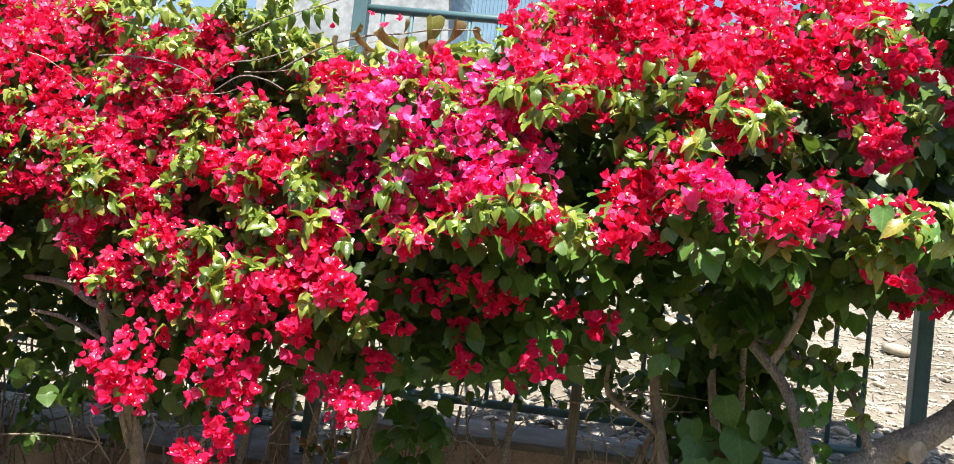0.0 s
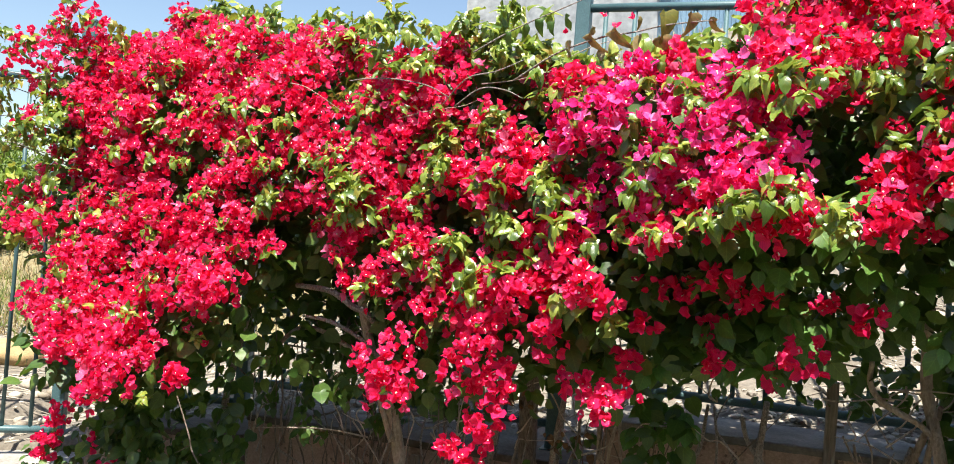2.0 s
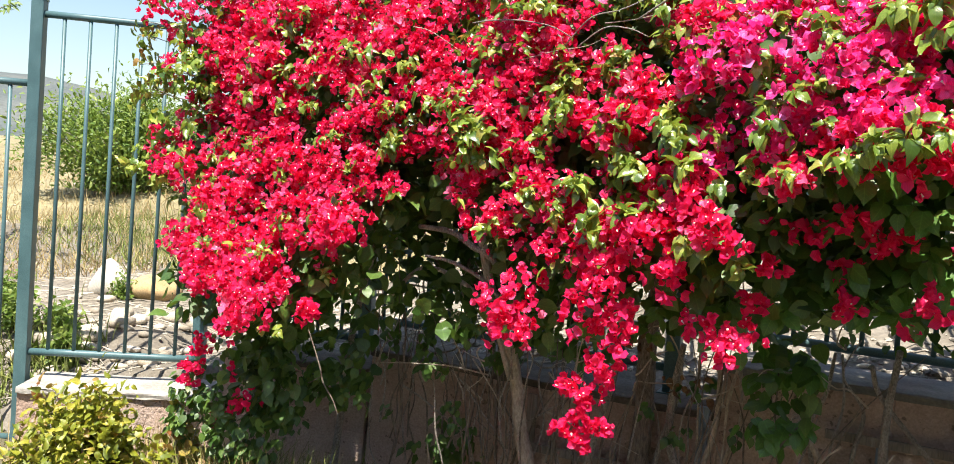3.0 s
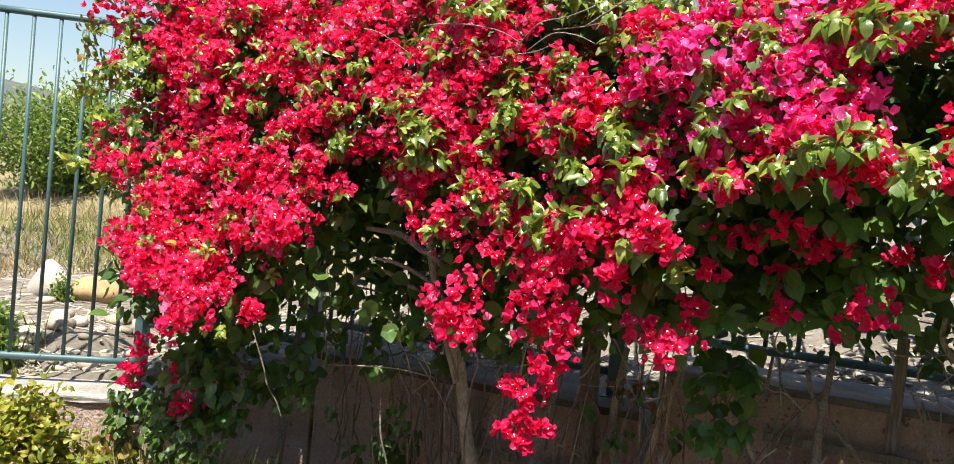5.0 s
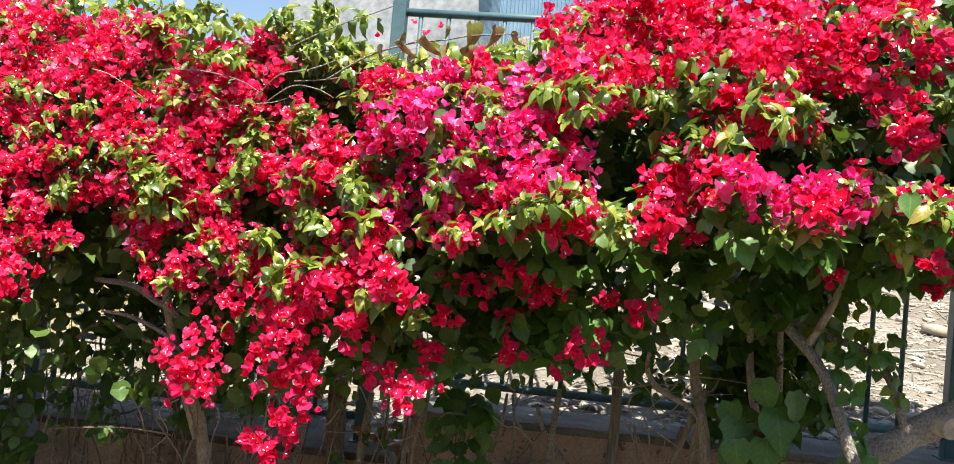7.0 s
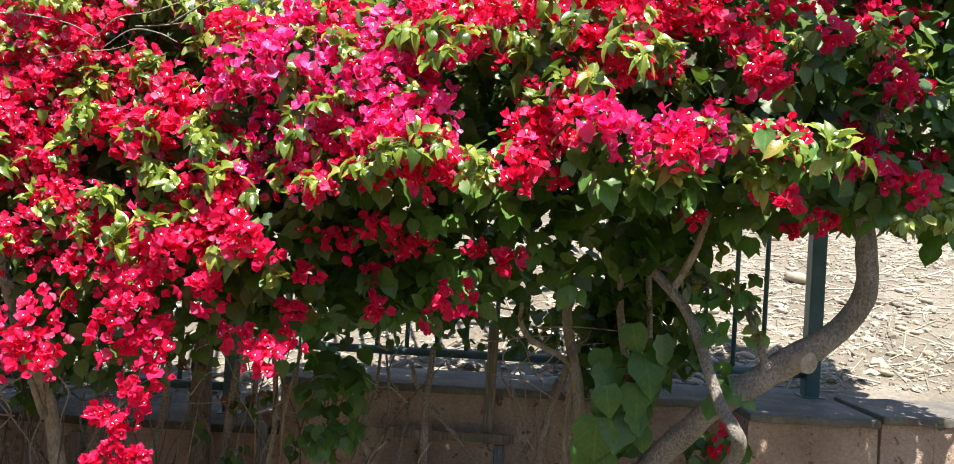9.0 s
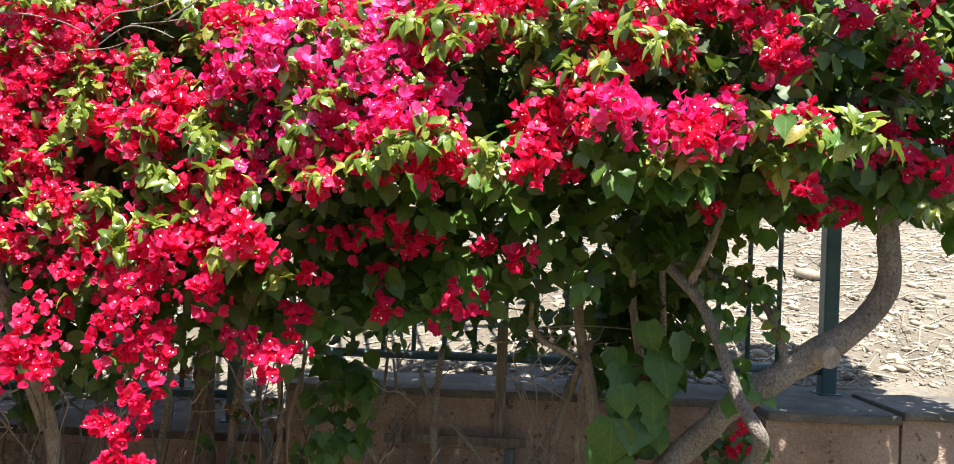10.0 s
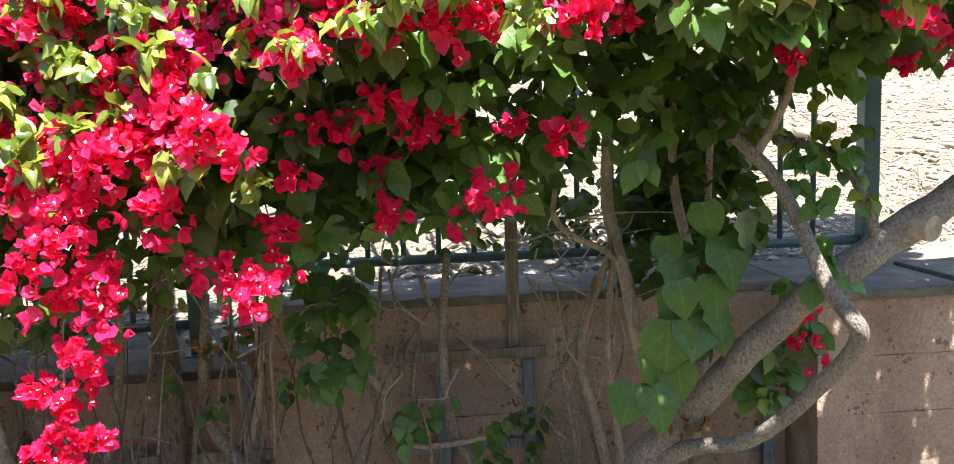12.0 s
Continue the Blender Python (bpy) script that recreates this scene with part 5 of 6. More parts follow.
twigs()
for plant, mat, pts in ((left, PALE_BARK, [(-2.152, 3.15, 0.925, 0.010), (-1.943, 3.098, 1.104, 0.010), (-1.743, 3.066, 1.083, 0.010), (-1.596, 3.098, 0.956, 0.012), (-1.502, 3.15, 0.683, 0.014)]),
                        (left, BARK, [(-2.468, 3.276, -0.125, 0.020), (-2.415, 3.255, 0.348, 0.018), (-2.31, 3.15, 0.768, 0.016), (-2.152, 3.045, 1.188, 0.012)]),
                        (left, BARK, [(-1.208, 3.318, -0.125, 0.018), (-1.186, 3.308, 0.348, 0.016), (-1.103, 3.276, 0.715, 0.014), (-1.05, 3.15, 1.03, 0.010)]),
                        (centre, BARK, [(-0.651, 3.297, -0.125, 0.022), (-0.735, 3.297, 0.295, 0.019), (-0.84, 3.308, 0.474, 0.018), (-0.861, 3.318, 0.673, 0.016), (-0.819, 3.255, 0.925, 0.012)]),
                        (centre, PALE_BARK, [(-0.903, 3.339, 0.032, 0.014), (-0.766, 3.339, 0.316, 0.013), (-0.693, 3.339, 0.547, 0.012), (-0.672, 3.287, 0.757, 0.011), (-0.672, 3.203, 0.978, 0.009)]),
                        (centre, PALE_BARK, [(-0.378, 3.255, 0.831, 0.010), (-0.347, 3.287, 0.662, 0.011), (-0.273, 3.308, 0.536, 0.011), (-0.2, 3.308, 0.379, 0.011), (0, 3.276, 0.389, 0.010), (0.179, 3.276, 0.431, 0.008)]),
                        (centre, BARK, [(-0.147, 3.234, 0.956, 0.009), (-0.105, 3.255, 0.841, 0.009), (0.053, 3.276, 0.662, 0.009), (0.2, 3.276, 0.495, 0.009), (0.315, 3.276, 0.368, 0.009)]),
                        (centre, BARK, [(0.084, 3.318, -0.125, 0.022), (0.021, 3.308, 0.242, 0.020), (-0.063, 3.308, 0.442, 0.019), (-0.084, 3.255, 0.736, 0.015), (-0.063, 3.171, 1.03, 0.011)]),
                        (right, BARK, [(0.315, 3.339, -0.125, 0.014), (0.315, 3.318, 0.295, 0.012), (0.263, 3.308, 0.505, 0.012), (0.357, 3.276, 0.715, 0.010), (0.42, 3.255, 0.925, 0.008)]),
                        (right, PALE_BARK, [(0.546, 3.276, -0.073, 0.016), (0.483, 3.276, 0.453, 0.014), (0.462, 3.276, 0.768, 0.012), (0.493, 3.203, 1.083, 0.010)]),
                        (right, BARK, [(0.735, 3.255, 0.137, 0.016), (0.756, 3.203, 0.715, 0.015), (0.735, 3.098, 1.083, 0.013), (0.66, 2.85, 1.45, 0.010)]),
                        (centre, BARK, [(-0.27, 3.36, 0.30, 0.010), (-0.325, 3.36, 0.556, 0.010), (-0.34, 3.36, 0.68, 0.009), (-0.294, 3.34, 0.804, 0.008), (-0.27, 3.25, 0.98, 0.006)]),
                        (centre, BARK, [(-0.94, 3.38, 0.10, 0.012), (-0.923, 3.38, 0.376, 0.011), (-0.879, 3.38, 0.583, 0.010), (-0.847, 3.36, 0.691, 0.009), (-0.83, 3.3, 0.90, 0.007)]),
                        (right, PALE_BARK, [(0.38, 3.32, 0.10, 0.008), (0.36, 3.32, 0.288, 0.008), (0.333, 3.32, 0.492, 0.007), (0.277, 3.32, 0.736, 0.006), (0.24, 3.3, 0.90, 0.005)]),
                        (left, BARK, [(-1.56, 2.67, 2.07, 0.0018), (-1.46, 2.61, 2.065, 0.0024), (-1.34, 2.59, 2.060, 0.0024), (-1.21, 2.56, 2.033, 0.0022), (-1.14, 2.58, 2.0, 0.002)]),
                        (left, BARK, [(-1.16, 2.58, 1.97, 0.002), (-1.06, 2.53, 2.05, 0.0022), (-0.96, 2.53, 2.075, 0.002), (-0.87, 2.54, 2.115, 0.0016)]),
                        (left, BARK, [(-1.10, 2.54, 1.96, 0.0018), (-1.0, 2.50, 2.012, 0.002), (-0.91, 2.48, 2.005, 0.0018), (-0.84, 2.45, 1.974, 0.0014)]),
                        (left, BARK, [(-1.85, 2.90, 1.30, 0.010), (-1.665, 2.84, 1.294, 0.012), (-1.56, 2.825, 1.246, 0.013), (-1.49, 2.82, 1.22, 0.013), (-1.42, 2.9, 1.10, 0.014)]),
                        (left, BARK, [(-1.80, 2.88, 1.185, 0.006), (-1.67, 2.87, 1.173, 0.008), (-1.52, 2.85, 1.12, 0.008), (-1.44, 2.95, 1.0, 0.009)]),
                        (centre, BARK, [(-0.92, 2.60, 2.06, 0.0035), (-0.77, 2.56, 2.14, 0.003), (-0.63, 2.56, 2.19, 0.003), (-0.53, 2.56, 2.205, 0.0025), (-0.43, 2.56, 2.226, 0.0025), (-0.28, 2.56, 2.24, 0.0018)]),
                        (centre, BARK, [(-1.06, 2.58, 2.15, 0.0025), (-0.956, 2.56, 2.20, 0.0025), (-0.863, 2.56, 2.244, 0.002), (-0.788, 2.56, 2.274, 0.002), (-0.70, 2.56, 2.31, 0.0015)]), (left, DARK_BARK, [(-2.16, 2.62, 0.86, 0.002), (-2.09, 2.61, 0.735, 0.003), (-2.065, 2.61, 0.667, 0.003), (-2.01, 2.605, 0.607, 0.0025), (-1.978, 2.60, 0.555, 0.0015)]),
                        (left, DARK_BARK, [(-2.075, 2.61, 0.69, 0.0015), (-2.11, 2.60, 0.665, 0.0015), (-2.13, 2.60, 0.655, 0.001)])):
    limb("stem", own(pts, plant), mat, plant, "", 7, 0.08)


def dry_leaves():
    """Curled brown leaves: on the bare shoot over the gap, and in the withered tufts at the stems."""
    g = np.random.default_rng(33)
    for x, y, z, n, w in ((-0.60, 2.55, 2.20, 2, 0.05), (-0.45, 2.55, 2.21, 2, 0.05), (-0.77, 3.2, 0.77, 14, 0.06), (-1.02, 3.26, 0.92, 14, 0.045), (0.60, 2.84, 0.56, 12, 0.03), (0.62, 2.78, 1.05, 7, 0.03)):
        plant = PLANTS[key_at(x)]
        foot = np.array(plant.location)
        for k in range(n):
            at = np.array((x, y, z)) + g.normal(0, 1, 3) * np.array((w, 0.03, w * 0.6))
            tip = np.array((0, 0, -1.0)) + g.normal(0, 0.35, 3)
            ob = scatter("dry_leaf", [(CURLED[g.integers(len(CURLED))], leaf_frame(tip, np.array((0, -1.0, 0.2)) + g.normal(0, 0.9, 3), 0), g.uniform(0.022, 0.042) if z < 2 else g.uniform(0.032, 0.05), at - foot)], (WITHERED if z > 2 else DRY,), plant)

    # the withering leaves of the shoot over the gap: x, z of the stalk, length
    plant = PLANTS["centre"]
    foot = np.array(plant.location)
    for x, z, r in ((-0.438, 2.265, 0.092), (-0.359, 2.26, 0.075), (-0.592, 2.215, 0.078), (-0.666, 2.203, 0.072), (-0.503, 2.189, 0.068), (-0.657, 2.223, 0.041), (-0.294, 2.248, 0.060), (-0.724, 2.178, 0.057), (-0.518, 2.251, 0.038)):
        tip = np.array((g.normal(0, 0.35), g.normal(-0.1, 0.3), -1.0))
        face = np.array((g.choice((-1.0, 1.0)) * g.uniform(0.8, 1.8), -1.0, 0.3))
        scatter("dry_leaf", [(CURLED[g.choice((0, 3, 5, 7))], leaf_frame(tip, face, 0), 0.92 * r, np.array((x, 2.555, z)) - foot)], (WITHERED if r < 0.09 else OLIVE,), plant)
    for x, z in ((-0.788, 2.24), (-0.752, 2.263), (-0.881, 2.232), (-0.93, 2.21), (-0.83, 2.25)):
        scatter("leaf", [(CURLED[g.integers(len(CURLED))], leaf_frame(np.array((g.normal(0, 0.3), -0.1, -1.0)), np.array((g.normal(0, 0.6), -1.0, 0.3)), 0), g.uniform(0.04, 0.055), np.array((x, 2.555, z)) - foot)], (LEAF,), plant)
    for x, z in ((-0.625, 2.249), (-0.735, 2.20), (-0.579, 2.218), (-0.529, 2.242)):
        scatter("flower", [(TRIPLETS[g.integers(len(TRIPLETS))], frame_of(np.array((0, -0.5, 0.7)) + g.normal(0, 0.3, 3), g.uniform(0, 6.28)), 0.5, np.array((x, 2.54, z)) - foot)], (RED, BLOOM), plant)


dry_leaves()


# ---------------------------------------------------------------- old timber trellis against the wall
def trellis(label, x0, uprights, rails):
    t = thing("timber_trellis", label, "trellis", x0, 3.425, 0, "old trellises against the wall")
    for x, low, high, split in uprights:
        part("upright", box_bm((0.042, 0.020, high - low), (x - x0, 0, (low + high) / 2), 0.003), TIMBER if split else BLUE_TIMBER, t)
    for a, b, z, blue in rails:
        part("slat", box_bm((b - a, 0.016, 0.036), ((a + b) / 2 - x0, 0.022 if blue else -0.019, z), 0.003), BLUE_TIMBER if blue else TIMBER, t)
    return t


trellis("weathered grey and blue-washed timber trellis leaning on the wall", 0.0, [(0.217, -0.05, 0.614, False), (0.169, 0.618, 1.101, True), (-0.085, -0.05, 0.656, False)], [(-0.286, 0.275, 0.645, False), (-0.233, 0.254, 0.307, True), (-0.212, 0.212, -0.043, True)])
trellis("low grey timber trellis behind the hedge's stems", -0.95, [(-0.746, -0.05, 0.656, False), (-1.122, -0.05, 0.381, True), (-1.503, -0.05, 0.571, True)], [(-1.546, -0.656, 0.338, False), (-1.546, -0.656, 0.021, True)])
trellis("single blue-washed timber upright against the wall", 1.08, [(1.08, -0.05, 0.593, False)], [(0.847, 1.122, 0.233, True)])


# ---------------------------------------------------------------- stones, gravel, boulders
def stone_shape(g, detail, flat=0.6):
    bm = bmesh.new()
    bmesh.ops.create_icosphere(bm, subdivisions=detail, radius=0.5)
    off = Vector(g.uniform(0, 50, 3))
    stretch = Vector((g.uniform(0.8, 1.25), g.uniform(0.7, 1.0), flat * g.uniform(0.75, 1.2)))
    for v in bm.verts:
        v.co *= 1 + 0.28 * noise.noise(v.co * 1.9 + off)
        v.co = Vector((v.co.x * stretch.x, v.co.y * stretch.y, v.co.z * stretch.z))
    return bm


def stones():
    g = np.random.default_rng(41)
    ground = bpy.data.objects["ground"]
    meshes = []
    for i in range(9):
        bm = stone_shape(g, 2 if i < 4 else 1)
        me = bpy.data.meshes.new("stone")
        bm.to_mesh(me)
        bm.free()
        me.materials.append(STONE)
        me.polygons.foreach_set("use_smooth", [True] * len(me.polygons))
        meshes.append(me)
    for i in range(285):
        if i < 60:                                     # the heap by the boulders
            x, y = g.normal(-4.41, 0.34), g.normal(3.68, 0.32)
        elif i < 120:
            x, y = g.uniform(-2.6, 1.2), g.uniform(3.95, 5.7)
        else:
            x, y = g.uniform(1.3, 4.6), g.uniform(3.95, 6.6)
        if y < line_y(x) + 0.28:
            continue
        s = float(np.clip(g.lognormal(-2.25 if i < 60 else -2.6 if i < 120 else -3.0, 0.38), 0.035, 0.20))
        ob = new("stone", meshes[g.integers(len(meshes))])
        ob.parent = ground
        ob.matrix_basis = pose(x, y, ground_z(x, y) + 0.12 * s, g.uniform(-15, 15), g.uniform(-15, 15), g.uniform(0, 360)) @ Matrix.Scale(s, 4)
    shapes = []
    for i in range(6):
        bm = stone_shape(g, 1, 0.5)
        bm.verts.ensure_lookup_table()
        p = np.array([v.co for v in bm.verts])
        f = [tuple(v.index for v in q.verts) for q in bm.faces]
        bm.free()
        shapes.append((p, f, np.zeros((len(p), 2)), [0] * len(f)))
    placed = []
    while len(placed) < 26000:
        d = 3.7 + 9.0 * g.random() ** 2.0
        a = radians(g.uniform(-62, 52) if len(placed) < 9000 else g.uniform(5, 48))
        x, y = d * math.sin(a) * 1.25, d * math.cos(a) * 1.05
        if y < line_y(x) + 0.24:
            continue
        if x < -2.5 and noise.noise((x * 0.6, y * 0.6, 7)) < 0.05 and d > 5.2:
            continue
        s = float(np.clip(g.lognormal(-3.75, 0.62), 0.011, 0.10)) * (1 + 0.06 * (d - 3.7)) * (0.78 if x > 1.2 and g.random() < 0.85 else 1.0)
        ang = g.uniform(0, 6.28)
        axes = np.array(Matrix.Rotation(ang, 3, "Z") @ Matrix.Rotation(g.normal(0, 0.2), 3, "X"))
        placed.append((shapes[g.integers(6)], axes, s, np.array((x, y, ground_z(x, y) + 0.03 * s))))
    tagged(scatter("gravel", placed, (PEBBLE,), ground, "pale gravel and flat stones strewn over the slope", "stuff", False))


stones()


def sticks():
    g = np.random.default_rng(45)
    shape = (np.array([(0, -0.5, 0), (0, 0.5, 0), (0, 0, 0.8), (1, -0.3, 0), (1, 0.3, 0), (1, 0, 0.5)], float), [(0, 1, 4, 3), (1, 2, 5, 4), (2, 0, 3, 5)], np.zeros((6, 2)), [0, 0, 0])
    placed = []
    while len(placed) < 2300:
        x, y = (g.uniform(-6.2, -2.4), g.uniform(2.7, 5.6)) if len(placed) < 950 else (g.uniform(-2.4, 4.2), g.uniform(3.80, 6.5))
        if y < line_y(x) + 0.16:
            continue
        r, a = g.uniform(0.08, 0.40), g.normal(0.5, 0.6)
        axes = np.array(Matrix.Rotation(a, 3, "Z")) * np.array((r, 0.006 * g.uniform(0.6, 1.8), 0.006))
        axes[2, 0] += r * (ground_z(x + r * math.cos(a), y + r * math.sin(a)) - ground_z(x, y)) / r
        placed.append((shape, axes, 1.0, np.array((x, y, ground_z(x, y) + 0.006))))
    scatter("dry_sticks", placed, (STICK,), bpy.data.objects["ground"], "dry sticks and straw littering the soil", "stuff", False)


sticks()
g = np.random.default_rng(43)
for label, x, y, size, flat, tip in (("pale pointed sandstone boulder among river stones", -5.18, 4.22, 0.285, 1.05, 0.34), ("rounded ochre sandstone boulder lying on stony ground", -4.87, 4.36, 0.36, 0.52, 0.0)):
    bm = stone_shape(g, 3, flat)
    for v in bm.verts:
        k = max(0.0, v.co.z + 0.1)
        v.co.x *= 1 - 1.25 * tip * k * 1.6
        v.co.y *= 1 - 1.25 * tip * k * 1.6
        v.co.z += tip * k * 0.9
        v.co *= size
    b = smooth(part("boulder", bm, OCHRE if tip == 0 else PALE_ROCK))
    b.location = (x, y, ground_z(x, y) + 0.045)
    tagged(b, label, "boulder", "boulders behind the fence")


# ---------------------------------------------------------------- grass, weeds and shrubs
def tufts(name, label, material, count, where, tall, g, wide=0.006, lean=0.28):
    placed = []
    shape = (np.array([(0, -0.5, 0), (0, 0.5, 0), (0.5, -0.35, 0.12), (0.5, 0.35, 0.12), (1.0, 0.0, 0.45)], float), [(0, 1, 3, 2), (2, 3, 4)], np.zeros((5, 2)), [0, 0])
    while len(placed) < count:
        x, y = where(g)
        h = g.uniform(*tall)
        axes = leaf_frame(np.array((0, 0, 1.0)) + g.normal(0, lean, 3), g.normal(0, 1, 3), 0)
        axes = axes * np.array((h, wide, h * 0.8))
        placed.append((shape, axes, 1.0, np.array((x, y, ground_z(x, y) - 0.01))))
    ob = scatter(name, placed, (material,), None, label, "stuff", False)
    return tagged(ob, category="grass")


g = np.random.default_rng(51)


def meadow(g):
    while True:
        d, a = 7.3 + 14 * g.random() ** 1.2, radians(g.uniform(-64, -24))
        x, y = d * math.sin(a), d * math.cos(a)
        if y > line_y(x) + 1.3 and noise.noise((x * 0.5, y * 0.5, 9)) > -0.25:
            return x, y


def bank(g):
    while True:
        d, a = 6.0 + 11 * g.random(), radians(g.uniform(-24, 6))
        x, y = d * math.sin(a), d * math.cos(a)
        if noise.noise((x * 0.5, y * 0.5, 11)) > -0.1:
            return x, y


tufts("dry_grass", "tall bleached dry grass behind the fence", STRAW, 15000, meadow, (0.06, 0.25), g, 0.008, 0.5)
tufts("dry_grass", "bleached dry grass on the bank above the hedge", STRAW, 7000, bank, (0.15, 0.40), g, 0.012)
tufts("green_weeds", "green weeds growing through the dry grass", GRASS, 3600, lambda g: (g.normal(-6.3, 0.9), g.normal(6.0, 0.6)), (0.06, 0.20), g, 0.010, 0.5)
tufts("green_weeds", "green weeds at the foot of the fence post", GRASS, 500, lambda g: (g.normal(-4.57, 0.17), g.normal(3.20, 0.15)), (0.08, 0.26), g, 0.012)
tufts("grass_verge", "half-dry grass at the foot of the wall", STRAW, 1500, lambda g: (g.uniform(-3.9, -1.6), g.uniform(2.45, 3.05)), (0.10, 0.34), g, 0.007)
tufts("grass_verge", "long dry grass leaning against the low wall", STRAW, 420, lambda g: (g.uniform(-3.0, -2.3), g.uniform(2.5, 2.85)), (0.18, 0.40), g, 0.007)
tufts("grass_verge", "tall green grass under the hanging flowers", GRASS, 900, lambda g: (g.uniform(-2.95, -2.1), g.uniform(2.62, 2.95)), (0.15, 0.42), g, 0.008)
tufts("grass_verge", "green grass blades at the foot of the wall", GRASS, 700, lambda g: (g.uniform(-3.8, -1.2), g.uniform(2.5, 3.1)), (0.08, 0.30), g, 0.007)


def bush(name, label, x, y, wide, tall, count, material, shapes, size, g, stems=12, upright=0.7):
    """Stems from one foot with many small leaves round them; uneven outline."""
    foot = np.array((x, y, ground_z(x, y) - 0.03))
    b = thing(name, label, "shrub", *foot)
    placed = []
    for i in range(stems):
        a, lean = g.uniform(0, 6.28), g.uniform(0.1, 1.0)
        tip = np.array((math.cos(a) * lean * wide, math.sin(a) * lean * wide * 0.7, tall * g.uniform(0.55, 1.0) * (1.1 - 0.45 * lean)))
        mid = tip * np.array((0.45, 0.45, 0.6)) + g.normal(0, 0.03 * tall, 3)
        limb("stem", [(0.02 * math.cos(a), 0.02 * math.sin(a), 0, 0.012 * tall), (*mid, 0.008 * tall), (*tip, 0.003 * tall)], BARK, b, "", 5, 0)
        for _ in range(count // stems):
            u = g.uniform(0.2, 1.02)
            at = (tip * u + (mid - tip * 0.5) * 4 * u * (1 - u) * 0.5) + g.normal(0, 0.09 * wide + 0.02, 3)
            at[2] = max(at[2], 0.04)
            way = tip * upright + g.normal(0, 0.55, 3) * tall
            placed.append((shapes[g.integers(len(shapes))], leaf_frame(way, np.array((0, -0.4, 0.9)) + g.normal(0, 0.6, 3), 0), g.uniform(*size), at))
    scatter("foliage", placed, (material,), b, "", "stuff")
    return b


bush("wild_bush", "tall green wild bush beyond the dry grass", -9.5, 8.1, 1.75, 1.38, 26000, BUSH, NARROW, (0.05, 0.10), g, 60)
bush("wild_bush", "green wild bush behind the hedge's end", -7.8, 9.2, 1.4, 1.45, 9000, BUSH, NARROW, (0.06, 0.12), g, 30)
bush("yellow_shrub", "low yellow-green shrub in the sun at the wall's foot", -3.04, 2.36, 0.34, 0.60, 4000, SHRUB, CURLED, (0.024, 0.046), g, 24, 0.6)
bush("yellow_shrub", "low yellow-green shrub in the sun beside the fence post", -3.22, 2.34, 0.28, 0.62, 1500, SHRUB, CURLED, (0.024, 0.044), g, 14, 0.6)
bush("green_weed", "small leafy green weed between the boulders", -4.96, 4.16, 0.10, 0.20, 260, BUSH, CURLED, (0.018, 0.034), g, 9, 0.6)
for x, y, wide, tall in ((-4.92, 3.30, 0.22, 0.30), (-4.62, 3.42, 0.18, 0.22), (-5.25, 3.45, 0.24, 0.34), (-4.45, 3.30, 0.15, 0.20)):
    bush("green_weed", "low leafy green weed on the gravel behind the fence", x, y, wide, tall, 520, BUSH, CURLED, (0.024, 0.046), g, 12, 0.6)
bush("reddish_shrub", "thin bronze-leaved shoots beside the yellow shrub", -3.34, 2.42, 0.17, 0.60, 130, BRONZE, CURLED, (0.034, 0.058), g, 6, 0.3)
bush("reddish_shrub", "small bronze-leaved shrub against the low wall", -2.88, 2.70, 0.15, 0.52, 260, BRONZE, LEAVES, (0.035, 0.06), g, 8, 0.3)


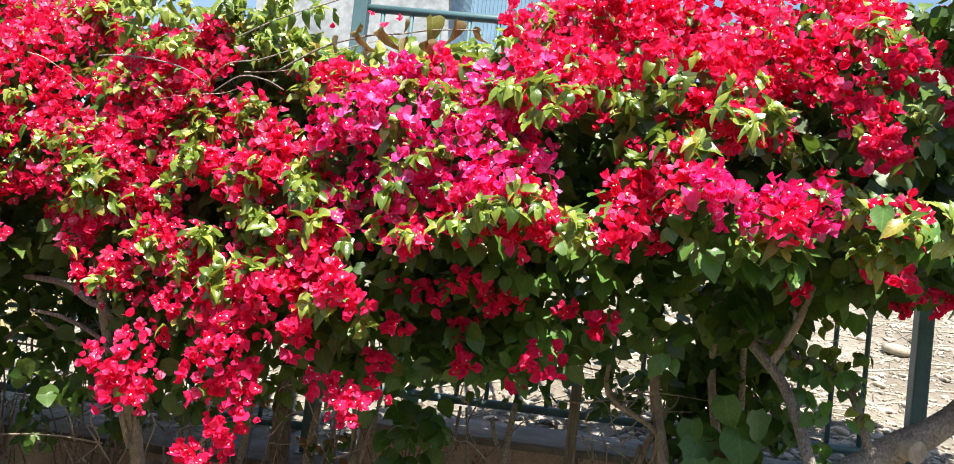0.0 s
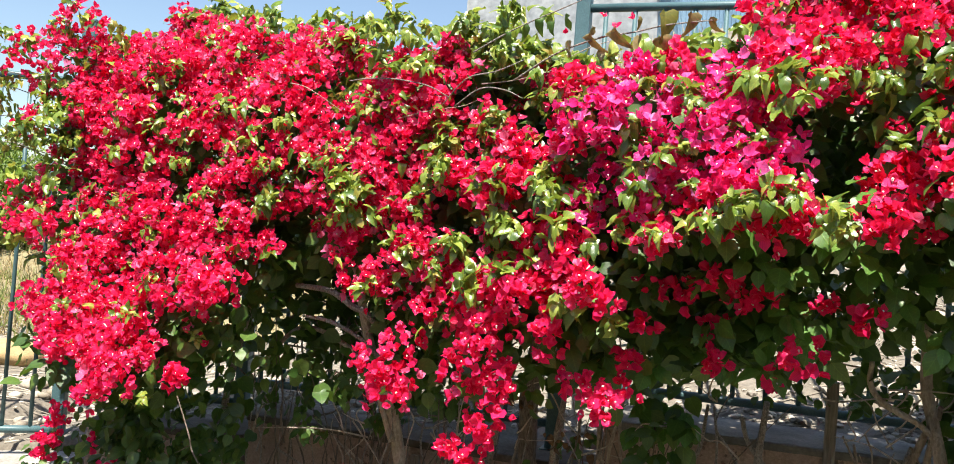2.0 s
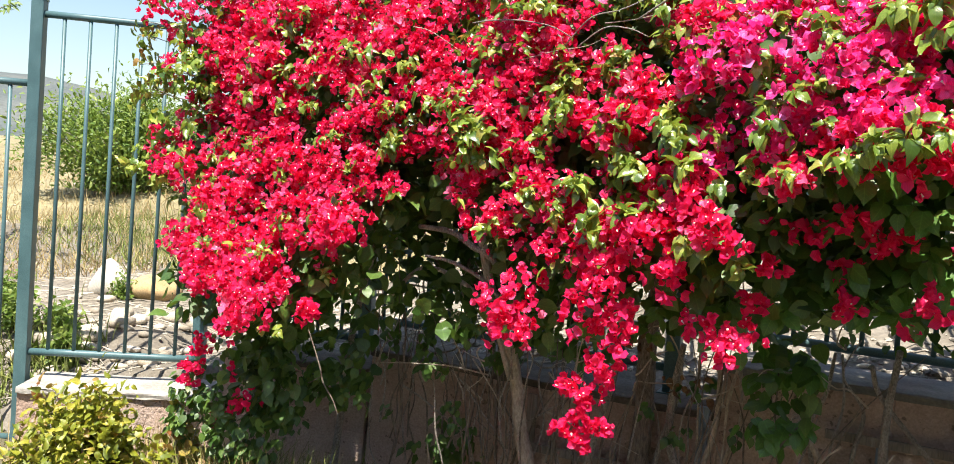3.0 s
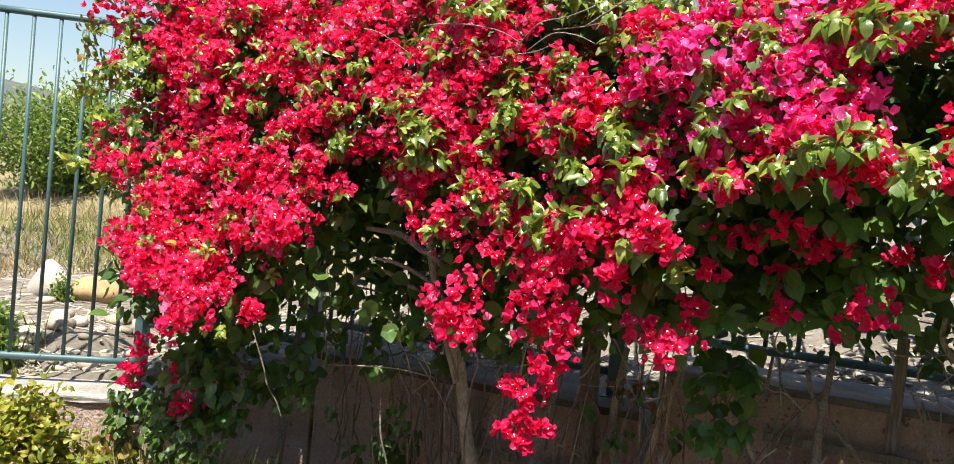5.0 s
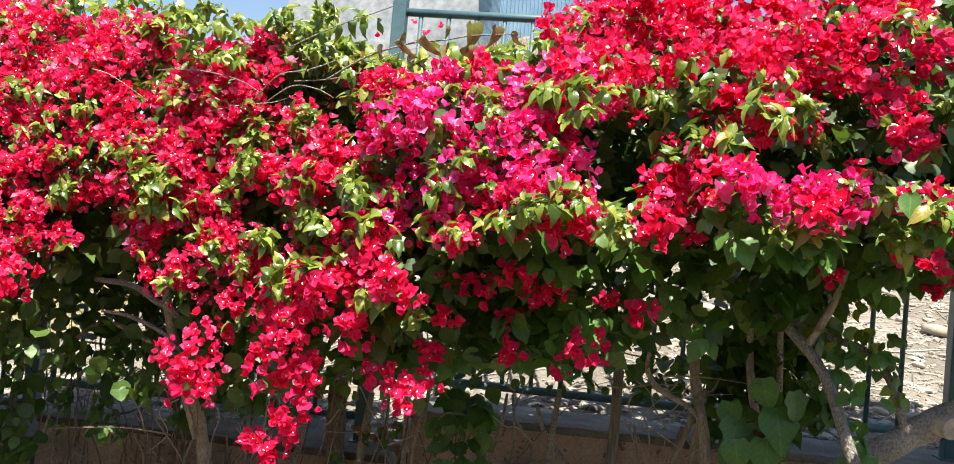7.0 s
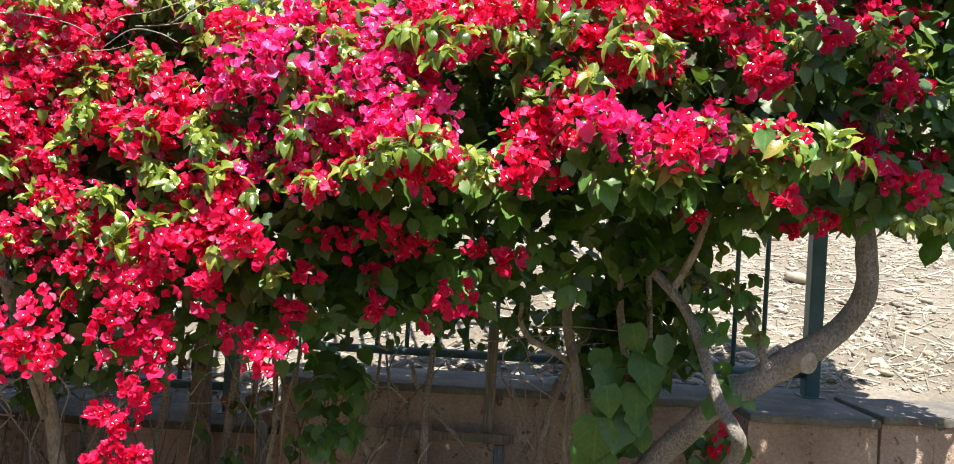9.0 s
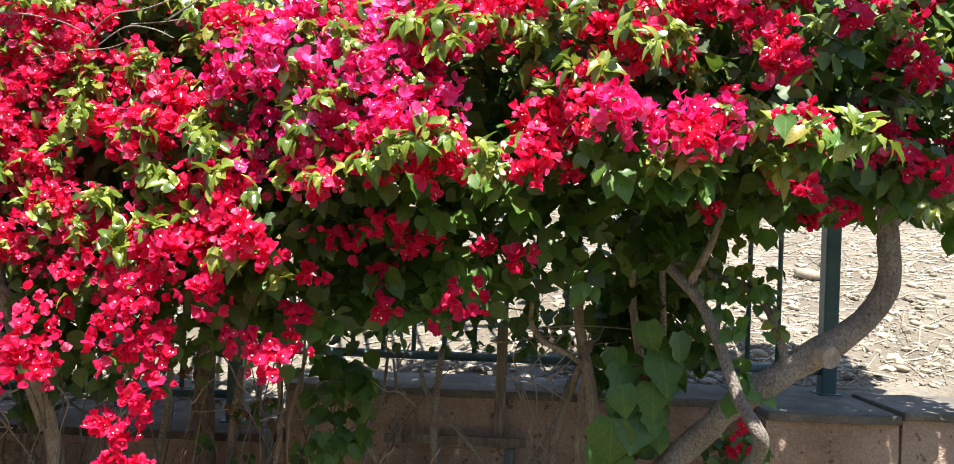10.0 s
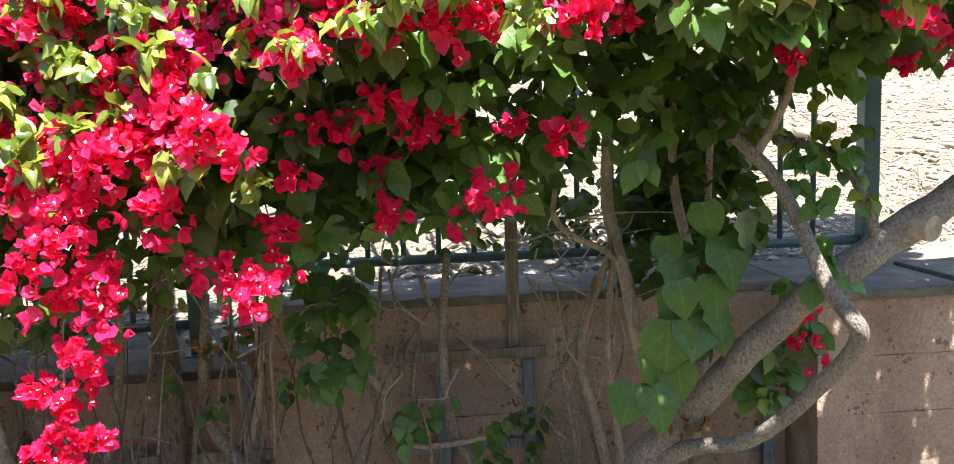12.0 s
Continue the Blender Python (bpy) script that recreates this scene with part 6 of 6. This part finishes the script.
def sapling(g):
    """A slim young tree beyond the low fence; the tips of its branches reach towards the bars."""
    x, y = -7.42, 4.2
    foot = np.array((x, y, ground_z(x, y) - 0.03))
    b = thing("young_tree", "slim young tree with narrow green leaves beyond the fence", "tree", *foot)
    limb("trunk", [(0, 0, 0, 0.035), (0.04, 0, 0.9, 0.028), (-0.02, 0.02, 1.7, 0.018), (0.03, 0, 2.5, 0.008)], BARK, b, "", 8, 0.1)
    placed = []
    for low, reach, rise, a in ((1.72, 1.02, 0.42, 0.0), (1.55, 0.55, 0.5, 2.2), (1.1, 0.6, 0.4, 3.6), (1.8, 0.5, 0.5, 4.7), (2.0, 0.4, 0.45, 1.9), (1.0, 0.35, 0.3, 4.1)):
        way = np.array((math.cos(a), math.sin(a), 0.0))
        pts = [np.array((0, 0, low)) + way * reach * k + np.array((0, 0, rise * (1.5 * k - 0.5 * k * k))) for k in (0, 0.35, 0.7, 1.0)]
        limb("branch", [(*p, 0.011 * (1.1 - 0.85 * k)) for p, k in zip(pts, (0, 0.35, 0.7, 1.0))], BARK, b, "", 6, 0.08)
        for _ in range(90):
            u = g.uniform(0.3, 1.05)
            at = np.array((0, 0, low)) + way * reach * u + np.array((0, 0, rise * (1.5 * u - 0.5 * u * u))) + g.normal(0, 0.025, 3)
            placed.append((NARROW[g.integers(len(NARROW))], leaf_frame(way + g.normal(0, 0.6, 3), np.array((0, -0.4, 0.9)) + g.normal(0, 0.4, 3), 0), g.uniform(0.05, 0.085), at))
    scatter("foliage", placed, (BUSH,), b, "", "stuff")


sapling(np.random.default_rng(57))


# ---------------------------------------------------------------- buildings up the slope
def build_house():
    h = thing("house", "pale blue-grey plastered house wall on the slope", "house", -4.9, 18.4, 4.2)
    part("wall", box_bm((4.6, 4.0, 7.0), (0, 2.0, 3.5), 0.02), PLASTER, h)
    part("eaves", box_bm((5.0, 4.6, 0.16), (0, 2.0, 7.08), 0.02), PLASTER, h)


def build_shed():
    """A corrugated shed seen on its corner: a long face and a gable face, ribs on both."""
    s = thing("metal_shed", "light blue corrugated sheet-metal shed on the grassy slope", "shed", -2.1, 17.0, 4.6)
    s.rotation_euler = (0, 0, radians(24))
    long, deep, tall, pitch = 3.4, 2.6, 4.2, 0.085
    part("wall", box_bm((long, deep, tall), (long / 2, deep / 2, tall / 2), 0.01), SHEET, s)
    first = part("rib", box_bm((0.045, 0.035, tall), (0, 0, tall / 2), 0.012), SHEET, s)
    for i in range(int(long / pitch)):
        o = first if i == 0 else new("rib", first.data)
        o.parent = s
        o.location = ((i + 0.5) * pitch, -0.008, 0)
    for i in range(int(deep / pitch)):
        o = new("rib", first.data)
        o.parent = s
        o.location = (-0.008, (i + 0.5) * pitch, 0)
        o.rotation_euler = (0, 0, radians(90))
    part("roof", box_bm((long + 0.4, deep + 0.4, 0.07), (long / 2, deep / 2, tall + 0.05), 0.01), SHEET, s, "blue sheet-metal roof")


build_house()
build_shed()
